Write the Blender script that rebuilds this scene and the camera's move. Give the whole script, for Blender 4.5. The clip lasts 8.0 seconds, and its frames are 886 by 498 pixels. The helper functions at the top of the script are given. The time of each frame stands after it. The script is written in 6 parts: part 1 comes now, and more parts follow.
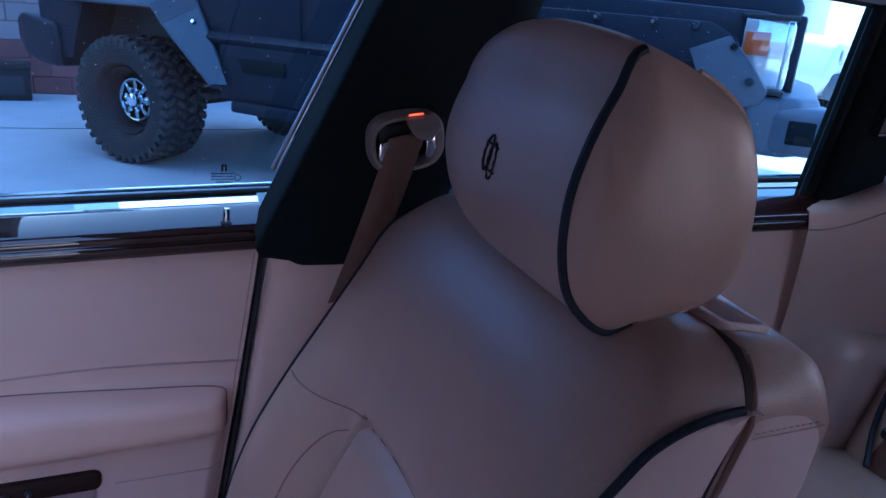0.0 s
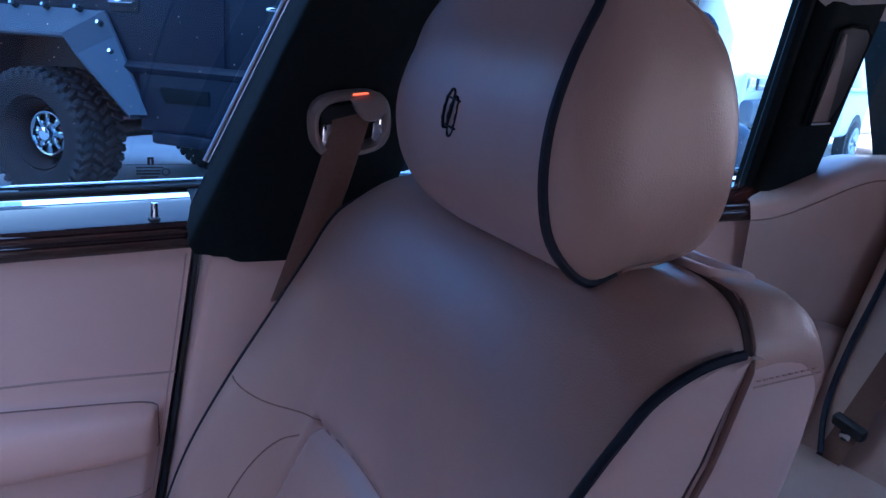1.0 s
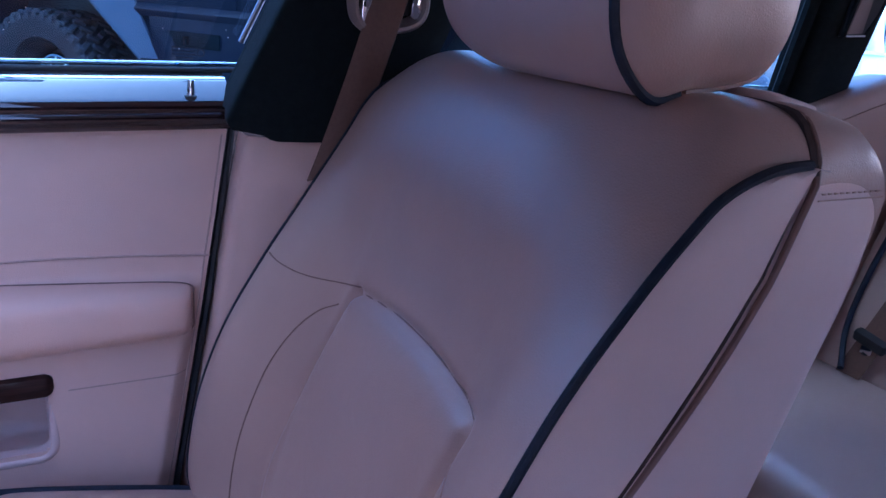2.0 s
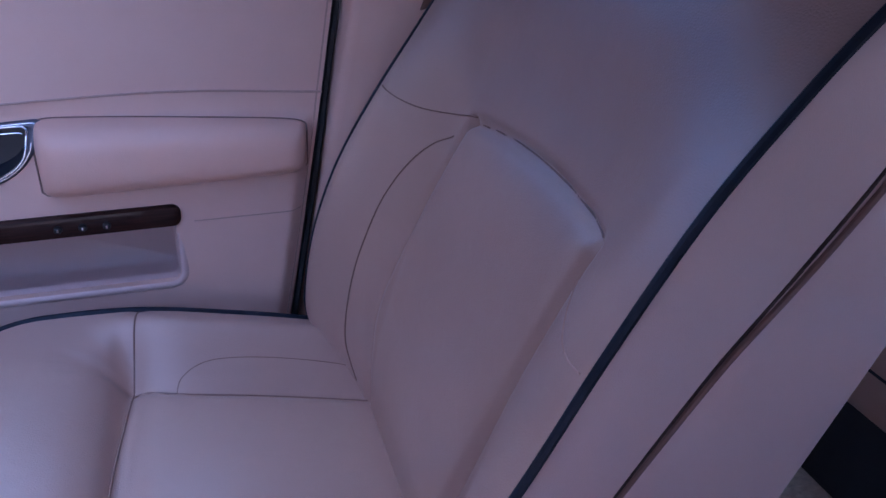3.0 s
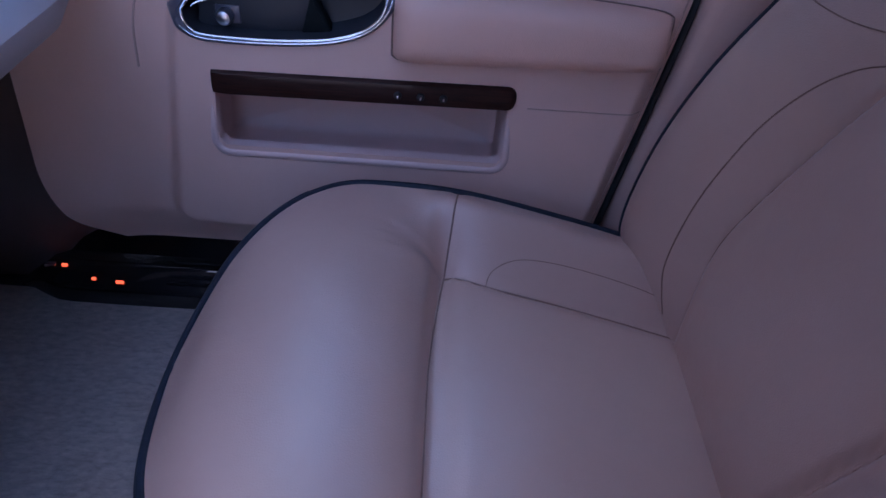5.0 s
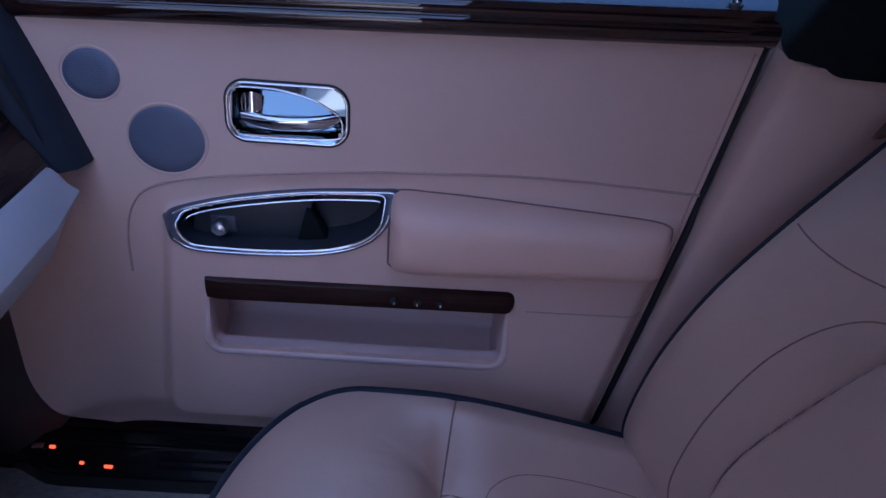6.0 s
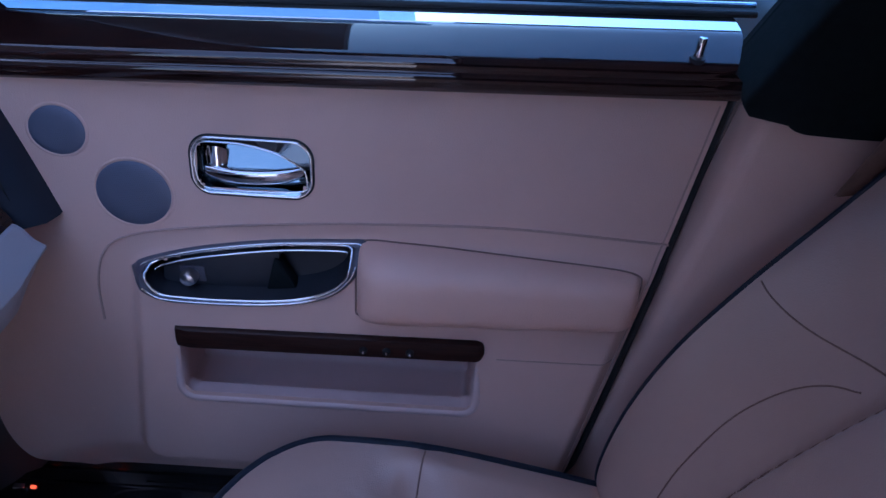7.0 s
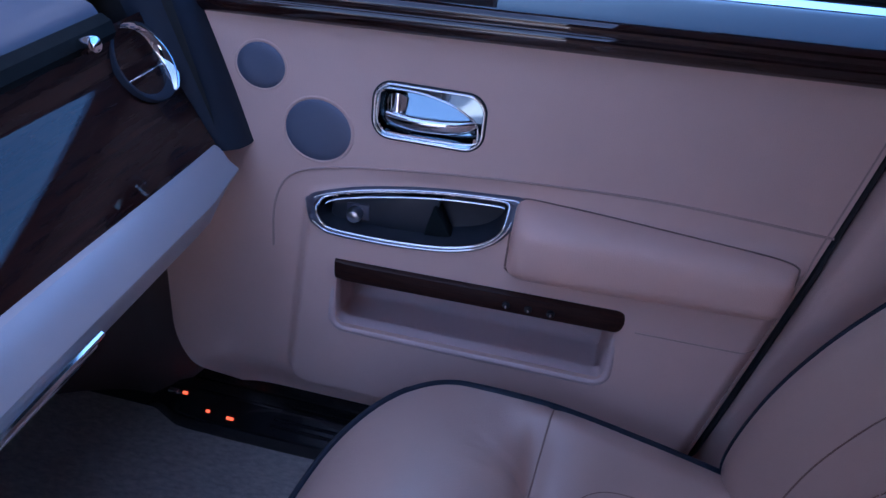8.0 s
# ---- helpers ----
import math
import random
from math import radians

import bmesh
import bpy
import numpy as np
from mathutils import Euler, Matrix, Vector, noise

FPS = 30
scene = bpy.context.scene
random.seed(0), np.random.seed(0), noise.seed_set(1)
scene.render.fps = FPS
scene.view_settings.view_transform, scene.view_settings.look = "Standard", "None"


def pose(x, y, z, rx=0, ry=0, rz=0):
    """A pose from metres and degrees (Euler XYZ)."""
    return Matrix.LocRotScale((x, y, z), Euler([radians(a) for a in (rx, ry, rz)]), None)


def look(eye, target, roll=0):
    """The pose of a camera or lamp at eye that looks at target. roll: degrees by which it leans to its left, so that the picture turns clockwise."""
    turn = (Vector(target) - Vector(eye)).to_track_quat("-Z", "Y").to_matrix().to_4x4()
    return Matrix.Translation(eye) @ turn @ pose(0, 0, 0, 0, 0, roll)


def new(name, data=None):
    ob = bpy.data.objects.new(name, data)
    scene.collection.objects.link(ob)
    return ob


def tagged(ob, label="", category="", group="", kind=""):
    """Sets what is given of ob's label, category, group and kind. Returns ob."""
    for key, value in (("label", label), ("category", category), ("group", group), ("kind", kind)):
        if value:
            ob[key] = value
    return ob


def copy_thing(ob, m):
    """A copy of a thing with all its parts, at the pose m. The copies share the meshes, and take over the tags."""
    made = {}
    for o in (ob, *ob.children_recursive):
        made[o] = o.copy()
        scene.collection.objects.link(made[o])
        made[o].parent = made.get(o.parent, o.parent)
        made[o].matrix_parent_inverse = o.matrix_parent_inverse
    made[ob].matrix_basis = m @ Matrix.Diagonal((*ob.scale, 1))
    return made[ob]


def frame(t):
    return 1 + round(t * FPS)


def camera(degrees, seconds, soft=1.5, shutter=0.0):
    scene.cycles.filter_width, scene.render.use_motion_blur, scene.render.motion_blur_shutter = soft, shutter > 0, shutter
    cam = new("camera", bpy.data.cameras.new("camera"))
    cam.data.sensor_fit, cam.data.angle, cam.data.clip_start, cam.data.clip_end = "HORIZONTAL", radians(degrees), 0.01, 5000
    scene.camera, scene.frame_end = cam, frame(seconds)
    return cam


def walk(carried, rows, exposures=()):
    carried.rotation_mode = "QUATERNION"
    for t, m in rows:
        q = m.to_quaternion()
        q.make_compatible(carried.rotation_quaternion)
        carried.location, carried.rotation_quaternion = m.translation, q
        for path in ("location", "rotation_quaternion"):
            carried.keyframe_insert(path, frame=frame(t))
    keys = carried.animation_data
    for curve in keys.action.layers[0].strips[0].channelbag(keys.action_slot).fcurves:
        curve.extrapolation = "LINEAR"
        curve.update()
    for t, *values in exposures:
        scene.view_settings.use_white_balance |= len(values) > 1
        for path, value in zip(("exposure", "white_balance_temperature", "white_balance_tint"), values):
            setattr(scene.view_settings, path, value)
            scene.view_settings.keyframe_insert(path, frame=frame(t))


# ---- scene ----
cam = camera(64.7, 8.0)
PATH = [
    (0, (0.459, -0.269, 1.318), (1.171, 1.483, 0.667), 4.7),
    (0.2, (0.463, -0.263, 1.316), (1.226, 1.496, 0.747), 3.9),
    (0.5, (0.454, -0.244, 1.291), (1.274, 1.511, 0.795), 3.8),
    (0.7, (0.453, -0.231, 1.268), (1.296, 1.504, 0.74), 4.1),
    (1, (0.452, -0.23, 1.24), (1.348, 1.474, 0.7), 4.2),
    (1.2, (0.448, -0.23, 1.223), (1.356, 1.462, 0.663), 3.7),
    (2.3, (0.401, -0.246, 1.109), (1.262, 1.414, 0.4), 6.2),
    (2.5, (0.408, -0.235, 1.099), (1.205, 1.419, 0.305), 5.6),
    (2.7, (0.404, -0.233, 1.086), (1.129, 1.418, 0.223), 5.1),
    (3, (0.386, -0.234, 1.076), (0.995, 1.408, 0.109), 3.5),
    (3.3, (0.369, -0.235, 1.062), (0.861, 1.383, -0.006), 3.7),
    (3.5, (0.357, -0.24, 1.06), (0.768, 1.353, -0.077), 3.5),
    (3.8, (0.34, -0.237, 1.052), (0.61, 1.324, -0.169), 3.7),
    (4, (0.332, -0.231, 1.044), (0.513, 1.314, -0.212), 3.2),
    (4.2, (0.304, -0.231, 1.033), (0.445, 1.305, -0.239), 3.5),
    (5.3, (0.233, -0.082, 1.069), (0.28, 1.479, -0.18), 5.4),
    (5.5, (0.229, -0.063, 1.1), (0.288, 1.531, -0.107), 5.6),
    (5.7, (0.228, -0.044, 1.132), (0.298, 1.582, -0.029), 4.9),
    (6, (0.235, -0.005, 1.181), (0.274, 1.646, 0.052), 4.6),
    (6.2, (0.251, 0.021, 1.204), (0.279, 1.676, 0.082), 4.8),
    (6.5, (0.282, 0.029, 1.224), (0.301, 1.69, 0.11), 4.8),
    (7, (0.286, 0.029, 1.226), (0.285, 1.687, 0.107), 3.6),
    (7.5, (0.26, 0.015, 1.214), (0.171, 1.66, 0.08), 3.2),
    (7.7, (0.244, 0.003, 1.214), (0.101, 1.638, 0.071), 4.3),
    (8, (0.237, -0.032, 1.202), (-0.06, 1.581, 0.057), 5.0),
]
walk(cam, [(t, look(eye, target, roll)) for t, eye, target, roll in PATH], [(0.0, 2.46, 5130, 19), (1.2, 2.79, 5070, 19), (2.3, 3.05, 5170, 28), (3.0, 2.79, 5270, 28), (3.5, 2.52, 5350, 28), (4.0, 2.48, 5430, 28), (5.3, 2.18, 5340, 26), (7.0, 2.06, 5210, 23), (8.0, 2.25, 5160, 23)])

# ---- light ----
world = bpy.data.worlds.new("sky")
scene.world = world
world.use_nodes = True
wn = world.node_tree.nodes
sky = wn.new("ShaderNodeTexSky")
sky.sky_type = "NISHITA"
sky.sun_disc = False
SUN_EL, SUN_AZ = radians(50), radians(323)
sky.sun_elevation, sky.sun_rotation = SUN_EL, SUN_AZ
sky.dust_density = 3.0
world.node_tree.links.new(sky.outputs[0], wn["Background"].inputs[0])
wn["Background"].inputs[1].default_value = 0.15
sun = new("sun", bpy.data.lights.new("sun", "SUN"))
sun.data.energy, sun.data.angle, sun.data.color = 3.5, radians(0.5), (1.0, 0.93, 0.84)
sun_from = Vector((math.sin(SUN_AZ) * math.cos(SUN_EL), math.cos(SUN_AZ) * math.cos(SUN_EL), math.sin(SUN_EL)))
sun.matrix_world = look(sun_from * 30, (0, 0, 0))


# ---- materials ----
def material(name, colour, rough=0.5, metal=0.0, coat=0.0, second=None, scale=8.0, stretch=(1, 1, 1), bump=0.0, grain=400.0,
             spread=0.5, rough_var=0.0, sheen=0.0, spec=0.5, crease=0.0, cells=False, island=0.0, emit=0.0, contrast=(0.3, 0.7)):
    m = bpy.data.materials.new(name)
    m.use_nodes = True
    nt = m.node_tree
    p = nt.nodes["Principled BSDF"]
    p.inputs["Base Color"].default_value = (*colour, 1)
    p.inputs["Roughness"].default_value, p.inputs["Metallic"].default_value = rough, metal
    p.inputs["Coat Weight"].default_value, p.inputs["Coat Roughness"].default_value, p.inputs["Coat IOR"].default_value = coat, 0.02, 1.7
    p.inputs["Sheen Weight"].default_value = sheen
    p.inputs["Specular IOR Level"].default_value = spec
    if emit:
        p.inputs["Emission Color"].default_value, p.inputs["Emission Strength"].default_value = (*colour, 1), emit
    tc = nt.nodes.new("ShaderNodeTexCoord")
    mp = nt.nodes.new("ShaderNodeMapping")
    mp.inputs["Scale"].default_value = stretch
    nt.links.new(tc.outputs["Object"], mp.inputs[0])
    if second:
        n = nt.nodes.new("ShaderNodeTexNoise")
        n.inputs["Scale"].default_value, n.inputs["Detail"].default_value, n.inputs["Roughness"].default_value = scale, 6, 0.6
        nt.links.new(mp.outputs[0], n.inputs[0])
        r = nt.nodes.new("ShaderNodeValToRGB")
        r.color_ramp.elements[0].position, r.color_ramp.elements[1].position = contrast
        r.color_ramp.elements[0].color, r.color_ramp.elements[1].color = (*colour, 1), (*second, 1)
        nt.links.new(n.outputs[0], r.inputs[0])
        out = r.outputs[0]
        if island:
            oi = nt.nodes.new("ShaderNodeObjectInfo")
            hs = nt.nodes.new("ShaderNodeHueSaturation")
            mr = nt.nodes.new("ShaderNodeMapRange")
            mr.inputs["To Min"].default_value, mr.inputs["To Max"].default_value = 1 - island, 1 + island
            nt.links.new(oi.outputs["Random"], mr.inputs[0])
            nt.links.new(mr.outputs[0], hs.inputs["Value"])
            nt.links.new(out, hs.inputs["Color"])
            out = hs.outputs[0]
        nt.links.new(out, p.inputs["Base Color"])
        if rough_var:
            mr = nt.nodes.new("ShaderNodeMapRange")
            mr.inputs["To Min"].default_value, mr.inputs["To Max"].default_value = rough - rough_var, rough + rough_var
            nt.links.new(n.outputs[0], mr.inputs[0])
            nt.links.new(mr.outputs[0], p.inputs["Roughness"])
    if bump:
        b = nt.nodes.new("ShaderNodeBump")
        b.inputs["Strength"].default_value, b.inputs["Distance"].default_value = bump, 0.002
        if cells:
            v = nt.nodes.new("ShaderNodeTexVoronoi")
            v.feature = "DISTANCE_TO_EDGE"
            v.inputs["Scale"].default_value = grain
        else:
            v = nt.nodes.new("ShaderNodeTexNoise")
            v.inputs["Scale"].default_value, v.inputs["Detail"].default_value = grain, 3
        nt.links.new(mp.outputs[0], v.inputs[0])
        nt.links.new(v.outputs[0], b.inputs["Height"])
        nt.links.new(b.outputs[0], p.inputs["Normal"])
        if crease:
            b2, w = nt.nodes.new("ShaderNodeBump"), nt.nodes.new("ShaderNodeTexNoise")
            b2.inputs["Strength"].default_value, b2.inputs["Distance"].default_value = crease, 0.004
            w.inputs["Scale"].default_value, w.inputs["Detail"].default_value, w.inputs["Distortion"].default_value = 38, 5, 0.8
            nt.links.new(mp.outputs[0], w.inputs[0])
            nt.links.new(w.outputs[0], b2.inputs["Height"])
            nt.links.new(b2.outputs[0], b.inputs["Normal"])
    return m


# seat leather, its base darkened to carry the shading of the seats
LEATHER = material("shaded_cream_leather", (0.485, 0.320, 0.258), 0.36, spec=0.8, second=(0.435, 0.281, 0.225), scale=5, bump=0.18, grain=420, cells=True, rough_var=0.06, crease=0.12)
# same leather on the doors, base lightened for the light falling there
LIT_DOOR_LEATHER = material("lit_door_leather", (0.76, 0.505, 0.412), 0.48, second=(0.69, 0.450, 0.362), scale=4, bump=0.22, grain=440, cells=True, rough_var=0.05, crease=0.10)
PAD_LEATHER = material("armrest_leather", (0.80, 0.505, 0.395), 0.40, second=(0.74, 0.455, 0.35), scale=6, bump=0.25, grain=420, cells=True, rough_var=0.05, crease=0.11)
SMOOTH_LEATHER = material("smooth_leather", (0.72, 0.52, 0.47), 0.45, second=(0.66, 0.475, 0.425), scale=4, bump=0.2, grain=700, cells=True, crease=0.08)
# dark brown for the shadow in gaps, laid in as tubes
GROOVE = material("groove_shade", (0.05, 0.032, 0.027), 0.8, second=(0.07, 0.045, 0.038), scale=80)
SEAM = material("stitch_thread", (0.20, 0.115, 0.09), 0.7, second=(0.27, 0.165, 0.13), scale=300)
BROWN_EDGE = material("brown_leather_edge", (0.24, 0.135, 0.105), 0.5, second=(0.20, 0.11, 0.085), scale=12, bump=0.1, grain=600)
TAUPE = material("taupe_leather", (0.21, 0.155, 0.14), 0.55, second=(0.17, 0.125, 0.115), scale=5, bump=0.2, grain=600, cells=True, crease=0.1)
BOWL_CHROME = material("dark_chrome", (0.30, 0.37, 0.40), 0.05, metal=1.0, second=(0.27, 0.34, 0.37), scale=30)
LEDGE = material("polished_ledge", (0.80, 0.84, 0.86), 0.03, metal=1.0, second=(0.74, 0.78, 0.81), scale=12)
PALE_SEAM = material("pale_thread", (0.56, 0.375, 0.31), 0.7, second=(0.47, 0.315, 0.255), scale=300)
NAVY = material("navy_piping", (0.009, 0.014, 0.022), 0.5, spec=0.25, second=(0.018, 0.024, 0.04), scale=60, bump=0.1, grain=700)
WOOD = material("dark_veneer", (0.009, 0.0035, 0.003), 0.5, coat=1.0, spec=0.05, second=(0.038, 0.011, 0.007), scale=9, stretch=(2.5, 26, 26), contrast=(0.35, 0.75))
FASCIA_WOOD = material("fascia_veneer", (0.008, 0.003, 0.003), 0.5, coat=0.55, spec=0.05, second=(0.034, 0.011, 0.007), scale=7, stretch=(14, 1.6, 20), contrast=(0.35, 0.75))
STRIP_WOOD = material("satin_veneer", (0.014, 0.006, 0.005), 0.5, coat=0.08, spec=0.15, second=(0.045, 0.016, 0.011), scale=9, stretch=(3, 40, 40))
CHROME = material("chrome", (0.85, 0.86, 0.88), 0.06, metal=1.0, second=(0.78, 0.8, 0.83), scale=30)
SATIN = material("satin_metal", (0.62, 0.63, 0.66), 0.28, metal=1.0, second=(0.55, 0.56, 0.6), scale=60)
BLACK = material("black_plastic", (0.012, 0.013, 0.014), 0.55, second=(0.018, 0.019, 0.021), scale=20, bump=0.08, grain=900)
CUP = material("charcoal_cup", (0.020, 0.023, 0.030), 0.45, second=(0.03, 0.033, 0.04), scale=20, bump=0.05, grain=900)
PILLAR_CLOTH = material("pillar_cloth", (0.006, 0.009, 0.010), 0.85, spec=0.15, second=(0.010, 0.014, 0.015), scale=90, bump=0.15, grain=1200)
DASH_BLUE = material("slate_leather", (0.020, 0.026, 0.038), 0.6, spec=0.25, second=(0.027, 0.034, 0.048), scale=12, bump=0.12, grain=600, cells=True)
PALE_LEATHER = material("pale_grey_leather", (0.44, 0.40, 0.395), 0.28, spec=0.7, second=(0.39, 0.365, 0.37), scale=6, bump=0.10, grain=600, cells=True)
DASH_TOP = material("dash_top_leather", (0.075, 0.085, 0.12), 0.5, second=(0.060, 0.068, 0.10), scale=8, bump=0.12, grain=500, cells=True)
HEADLINER = material("headliner_cloth", (0.38, 0.325, 0.31), 0.9, second=(0.34, 0.29, 0.275), scale=20, bump=0.2, grain=900)
CARPET = material("grey_carpet", (0.66, 0.56, 0.48), 0.95, second=(0.40, 0.335, 0.29), scale=70, stretch=(1, 2.2, 1), bump=1.0, grain=420, sheen=0.3, crease=0.8)
GUIDE = material("belt_guide_trim", (0.30, 0.225, 0.20), 0.32, second=(0.25, 0.19, 0.17), scale=20, bump=0.05, grain=900)
BELT = material("brown_webbing", (0.165, 0.078, 0.05), 0.6, second=(0.13, 0.06, 0.04), scale=200, stretch=(1, 1, 1), bump=0.25, grain=900)
SILL_BLACK = material("gloss_black_sill", (0.010, 0.010, 0.012), 0.25, coat=0.6, second=(0.02, 0.018, 0.018), scale=30)
GLOW_RED = material("red_light", (1.0, 0.10, 0.03), 0.4, emit=0.45)
GREY_MESH = material("speaker_mesh", (0.16, 0.175, 0.235), 0.45, metal=0.3, second=(0.14, 0.155, 0.21), scale=40, bump=0.2, grain=600, cells=True)
RUBBER = material("tyre_rubber", (0.011, 0.011, 0.012), 0.6, spec=0.35, second=(0.021, 0.020, 0.020), scale=14, bump=0.3, grain=120)
MATTE_BODY = material("matte_navy_paint", (0.006, 0.009, 0.018), 0.5, spec=0.3, second=(0.009, 0.012, 0.023), scale=3, rough_var=0.05)
FLARE = material("textured_flare", (0.075, 0.088, 0.105), 0.45, second=(0.062, 0.074, 0.09), scale=30, bump=0.15, grain=300)
ARMOUR = material("grey_bumper", (0.10, 0.11, 0.13), 0.45, second=(0.08, 0.09, 0.11), scale=12, bump=0.1, grain=200)
LAMP_CLEAR = material("lamp_lens", (0.75, 0.78, 0.8), 0.08, metal=0.6, coat=1.0, second=(0.5, 0.52, 0.55), scale=18)
AMBER = material("amber_lens", (0.55, 0.09, 0.015), 0.15, coat=1.0, second=(0.4, 0.06, 0.01), scale=20)
WHITE_PAINT = material("white_car_paint", (0.78, 0.78, 0.78), 0.25, coat=0.6, second=(0.74, 0.74, 0.74), scale=2)
CONCRETE = material("concrete", (0.46, 0.45, 0.44), 0.85, second=(0.37, 0.365, 0.36), scale=1.3, bump=0.3, grain=40, contrast=(0.25, 0.75))
# lighter rubber: light caught by the lug tops, put into the colour
TREAD = material("lit_tread", (0.034, 0.034, 0.036), 0.7, spec=0.3, second=(0.055, 0.053, 0.052), scale=9, bump=0.3, grain=90)
RED_BLOCK = material("red_block", (0.26, 0.09, 0.085), 0.85, second=(0.20, 0.07, 0.066), scale=10, bump=0.4, grain=60, island=0.2)
GREY_BLOCK = material("tan_block", (0.34, 0.26, 0.25), 0.85, second=(0.28, 0.22, 0.21), scale=8, bump=0.4, grain=60, island=0.1)
DARK_RENDER = material("brown_render", (0.13, 0.10, 0.085), 0.9, second=(0.10, 0.078, 0.068), scale=1.5, bump=0.2, grain=50)
GREY_RENDER = material("blue_grey_render", (0.50, 0.58, 0.70), 0.9, second=(0.44, 0.52, 0.63), scale=1.5, bump=0.2, grain=50)
TAN_RENDER = material("tan_render", (0.27, 0.22, 0.19), 0.9, second=(0.23, 0.19, 0.165), scale=1.5, bump=0.2, grain=50)
PLASTER = material("plaster", (0.62, 0.60, 0.57), 0.9, second=(0.55, 0.53, 0.50), scale=1.5, bump=0.2, grain=50)
DARK_GLASS = material("dark_glass", (0.01, 0.012, 0.016), 0.04, coat=1.0, second=(0.012, 0.015, 0.02), scale=1)
ETCH = material("etched_mark", (0.02, 0.025, 0.035), 0.6)


def glass(name, tint, dust=0.0):
    m = bpy.data.materials.new(name)
    m.use_nodes = True
    nt = m.node_tree
    nt.nodes.remove(nt.nodes["Principled BSDF"])
    tr, gl, mx, fr = (nt.nodes.new("ShaderNode" + k) for k in ("BsdfTransparent", "BsdfGlossy", "MixShader", "LayerWeight"))
    tr.inputs[0].default_value = (*tint, 1)
    gl.inputs["Roughness"].default_value = 0.0
    pw, ad = nt.nodes.new("ShaderNodeMath"), nt.nodes.new("ShaderNodeMath")
    pw.operation, ad.operation = "POWER", "MULTIPLY_ADD"
    pw.inputs[1].default_value, ad.inputs[1].default_value, ad.inputs[2].default_value = 5.0, 0.9, 0.05
    nt.links.new(fr.outputs["Facing"], pw.inputs[0])
    nt.links.new(pw.outputs[0], ad.inputs[0])
    nt.links.new(ad.outputs[0], mx.inputs[0])
    nt.links.new(tr.outputs[0], mx.inputs[1])
    nt.links.new(gl.outputs[0], mx.inputs[2])
    last = mx.outputs[0]
    if dust:
        tc, vo, rp, df, m2 = (nt.nodes.new("ShaderNode" + k) for k in ("TexCoord", "TexVoronoi", "ValToRGB", "BsdfDiffuse", "MixShader"))
        vo.inputs["Scale"].default_value = 75
        vo.inputs["Randomness"].default_value = 1.0
        rp.color_ramp.elements[0].position, rp.color_ramp.elements[1].position = 0.03, 0.075
        rp.color_ramp.elements[0].color, rp.color_ramp.elements[1].color = (dust, dust, dust, 1), (0, 0, 0, 1)
        df.inputs[0].default_value = (0.8, 0.8, 0.8, 1)
        nt.links.new(tc.outputs["Object"], vo.inputs[0])
        nt.links.new(vo.outputs["Distance"], rp.inputs[0])
        nt.links.new(rp.outputs[0], m2.inputs[0])
        nt.links.new(last, m2.inputs[1])
        nt.links.new(df.outputs[0], m2.inputs[2])
        last = m2.outputs[0]
    nt.links.new(last, nt.nodes["Material Output"].inputs[0])
    return m


GLASS = glass("tinted_glass", (0.42, 0.73, 0.97), 0.95)
CLEAR = glass("clear_glass", (0.80, 0.80, 0.80))


# ---- mesh helpers ----
def root(name, label, category, at=(0, 0, 0), turn=0.0, group="", kind=""):
    e = new(name)
    e.matrix_basis = pose(*at, 0, 0, turn)
    return tagged(e, label, category, group, kind)


def part(name, bm, mat, parent=None, label="", smooth=True, local=False, angle=38):
    """Links a bmesh as one mesh object; its coordinates are the world's, or the parent's where local is set."""
    bmesh.ops.recalc_face_normals(bm, faces=bm.faces)
    lim = radians(angle)
    for f in bm.faces:
        f.smooth = smooth
    for e in bm.edges:
        if len(e.link_faces) == 2 and e.calc_face_angle(0) > lim:
            e.smooth = False
    me = bpy.data.meshes.new(name)
    bm.to_mesh(me)
    bm.free()
    me.materials.append(mat)
    ob = new(name, me)
    if parent is not None:
        ob.parent = parent
        if not local:
            m = placed(parent)
            ob.matrix_parent_inverse = m.inverted()
    if label:
        ob["label"] = label
    return ob


def placed(ob):
    """Where an object stands in the world."""
    own = ob.matrix_parent_inverse @ ob.matrix_basis
    return own if ob.parent is None else placed(ob.parent) @ own


def grid(rows, wrap_u=False, wrap_v=False, keep=None, close=False):
    """A bmesh from rows of points; keep(point) drops faces whose middle fails it."""
    bm = bmesh.new()
    vs = [[bm.verts.new(p) for p in row] for row in rows]
    nu, nv = len(vs), len(vs[0])
    for i in range(nu if wrap_u else nu - 1):
        for j in range(nv if wrap_v else nv - 1):
            q = [vs[i][j], vs[(i + 1) % nu][j], vs[(i + 1) % nu][(j + 1) % nv], vs[i][(j + 1) % nv]]
            if keep is not None:
                c = (q[0].co + q[1].co + q[2].co + q[3].co) / 4
                if not keep(c):
                    continue
            try:
                bm.faces.new(q)
            except ValueError:
                pass
    if close:
        bm.faces.new(vs[-1])
    loose = [v for v in bm.verts if not v.link_faces]
    bmesh.ops.delete(bm, geom=loose, context="VERTS")
    return bm


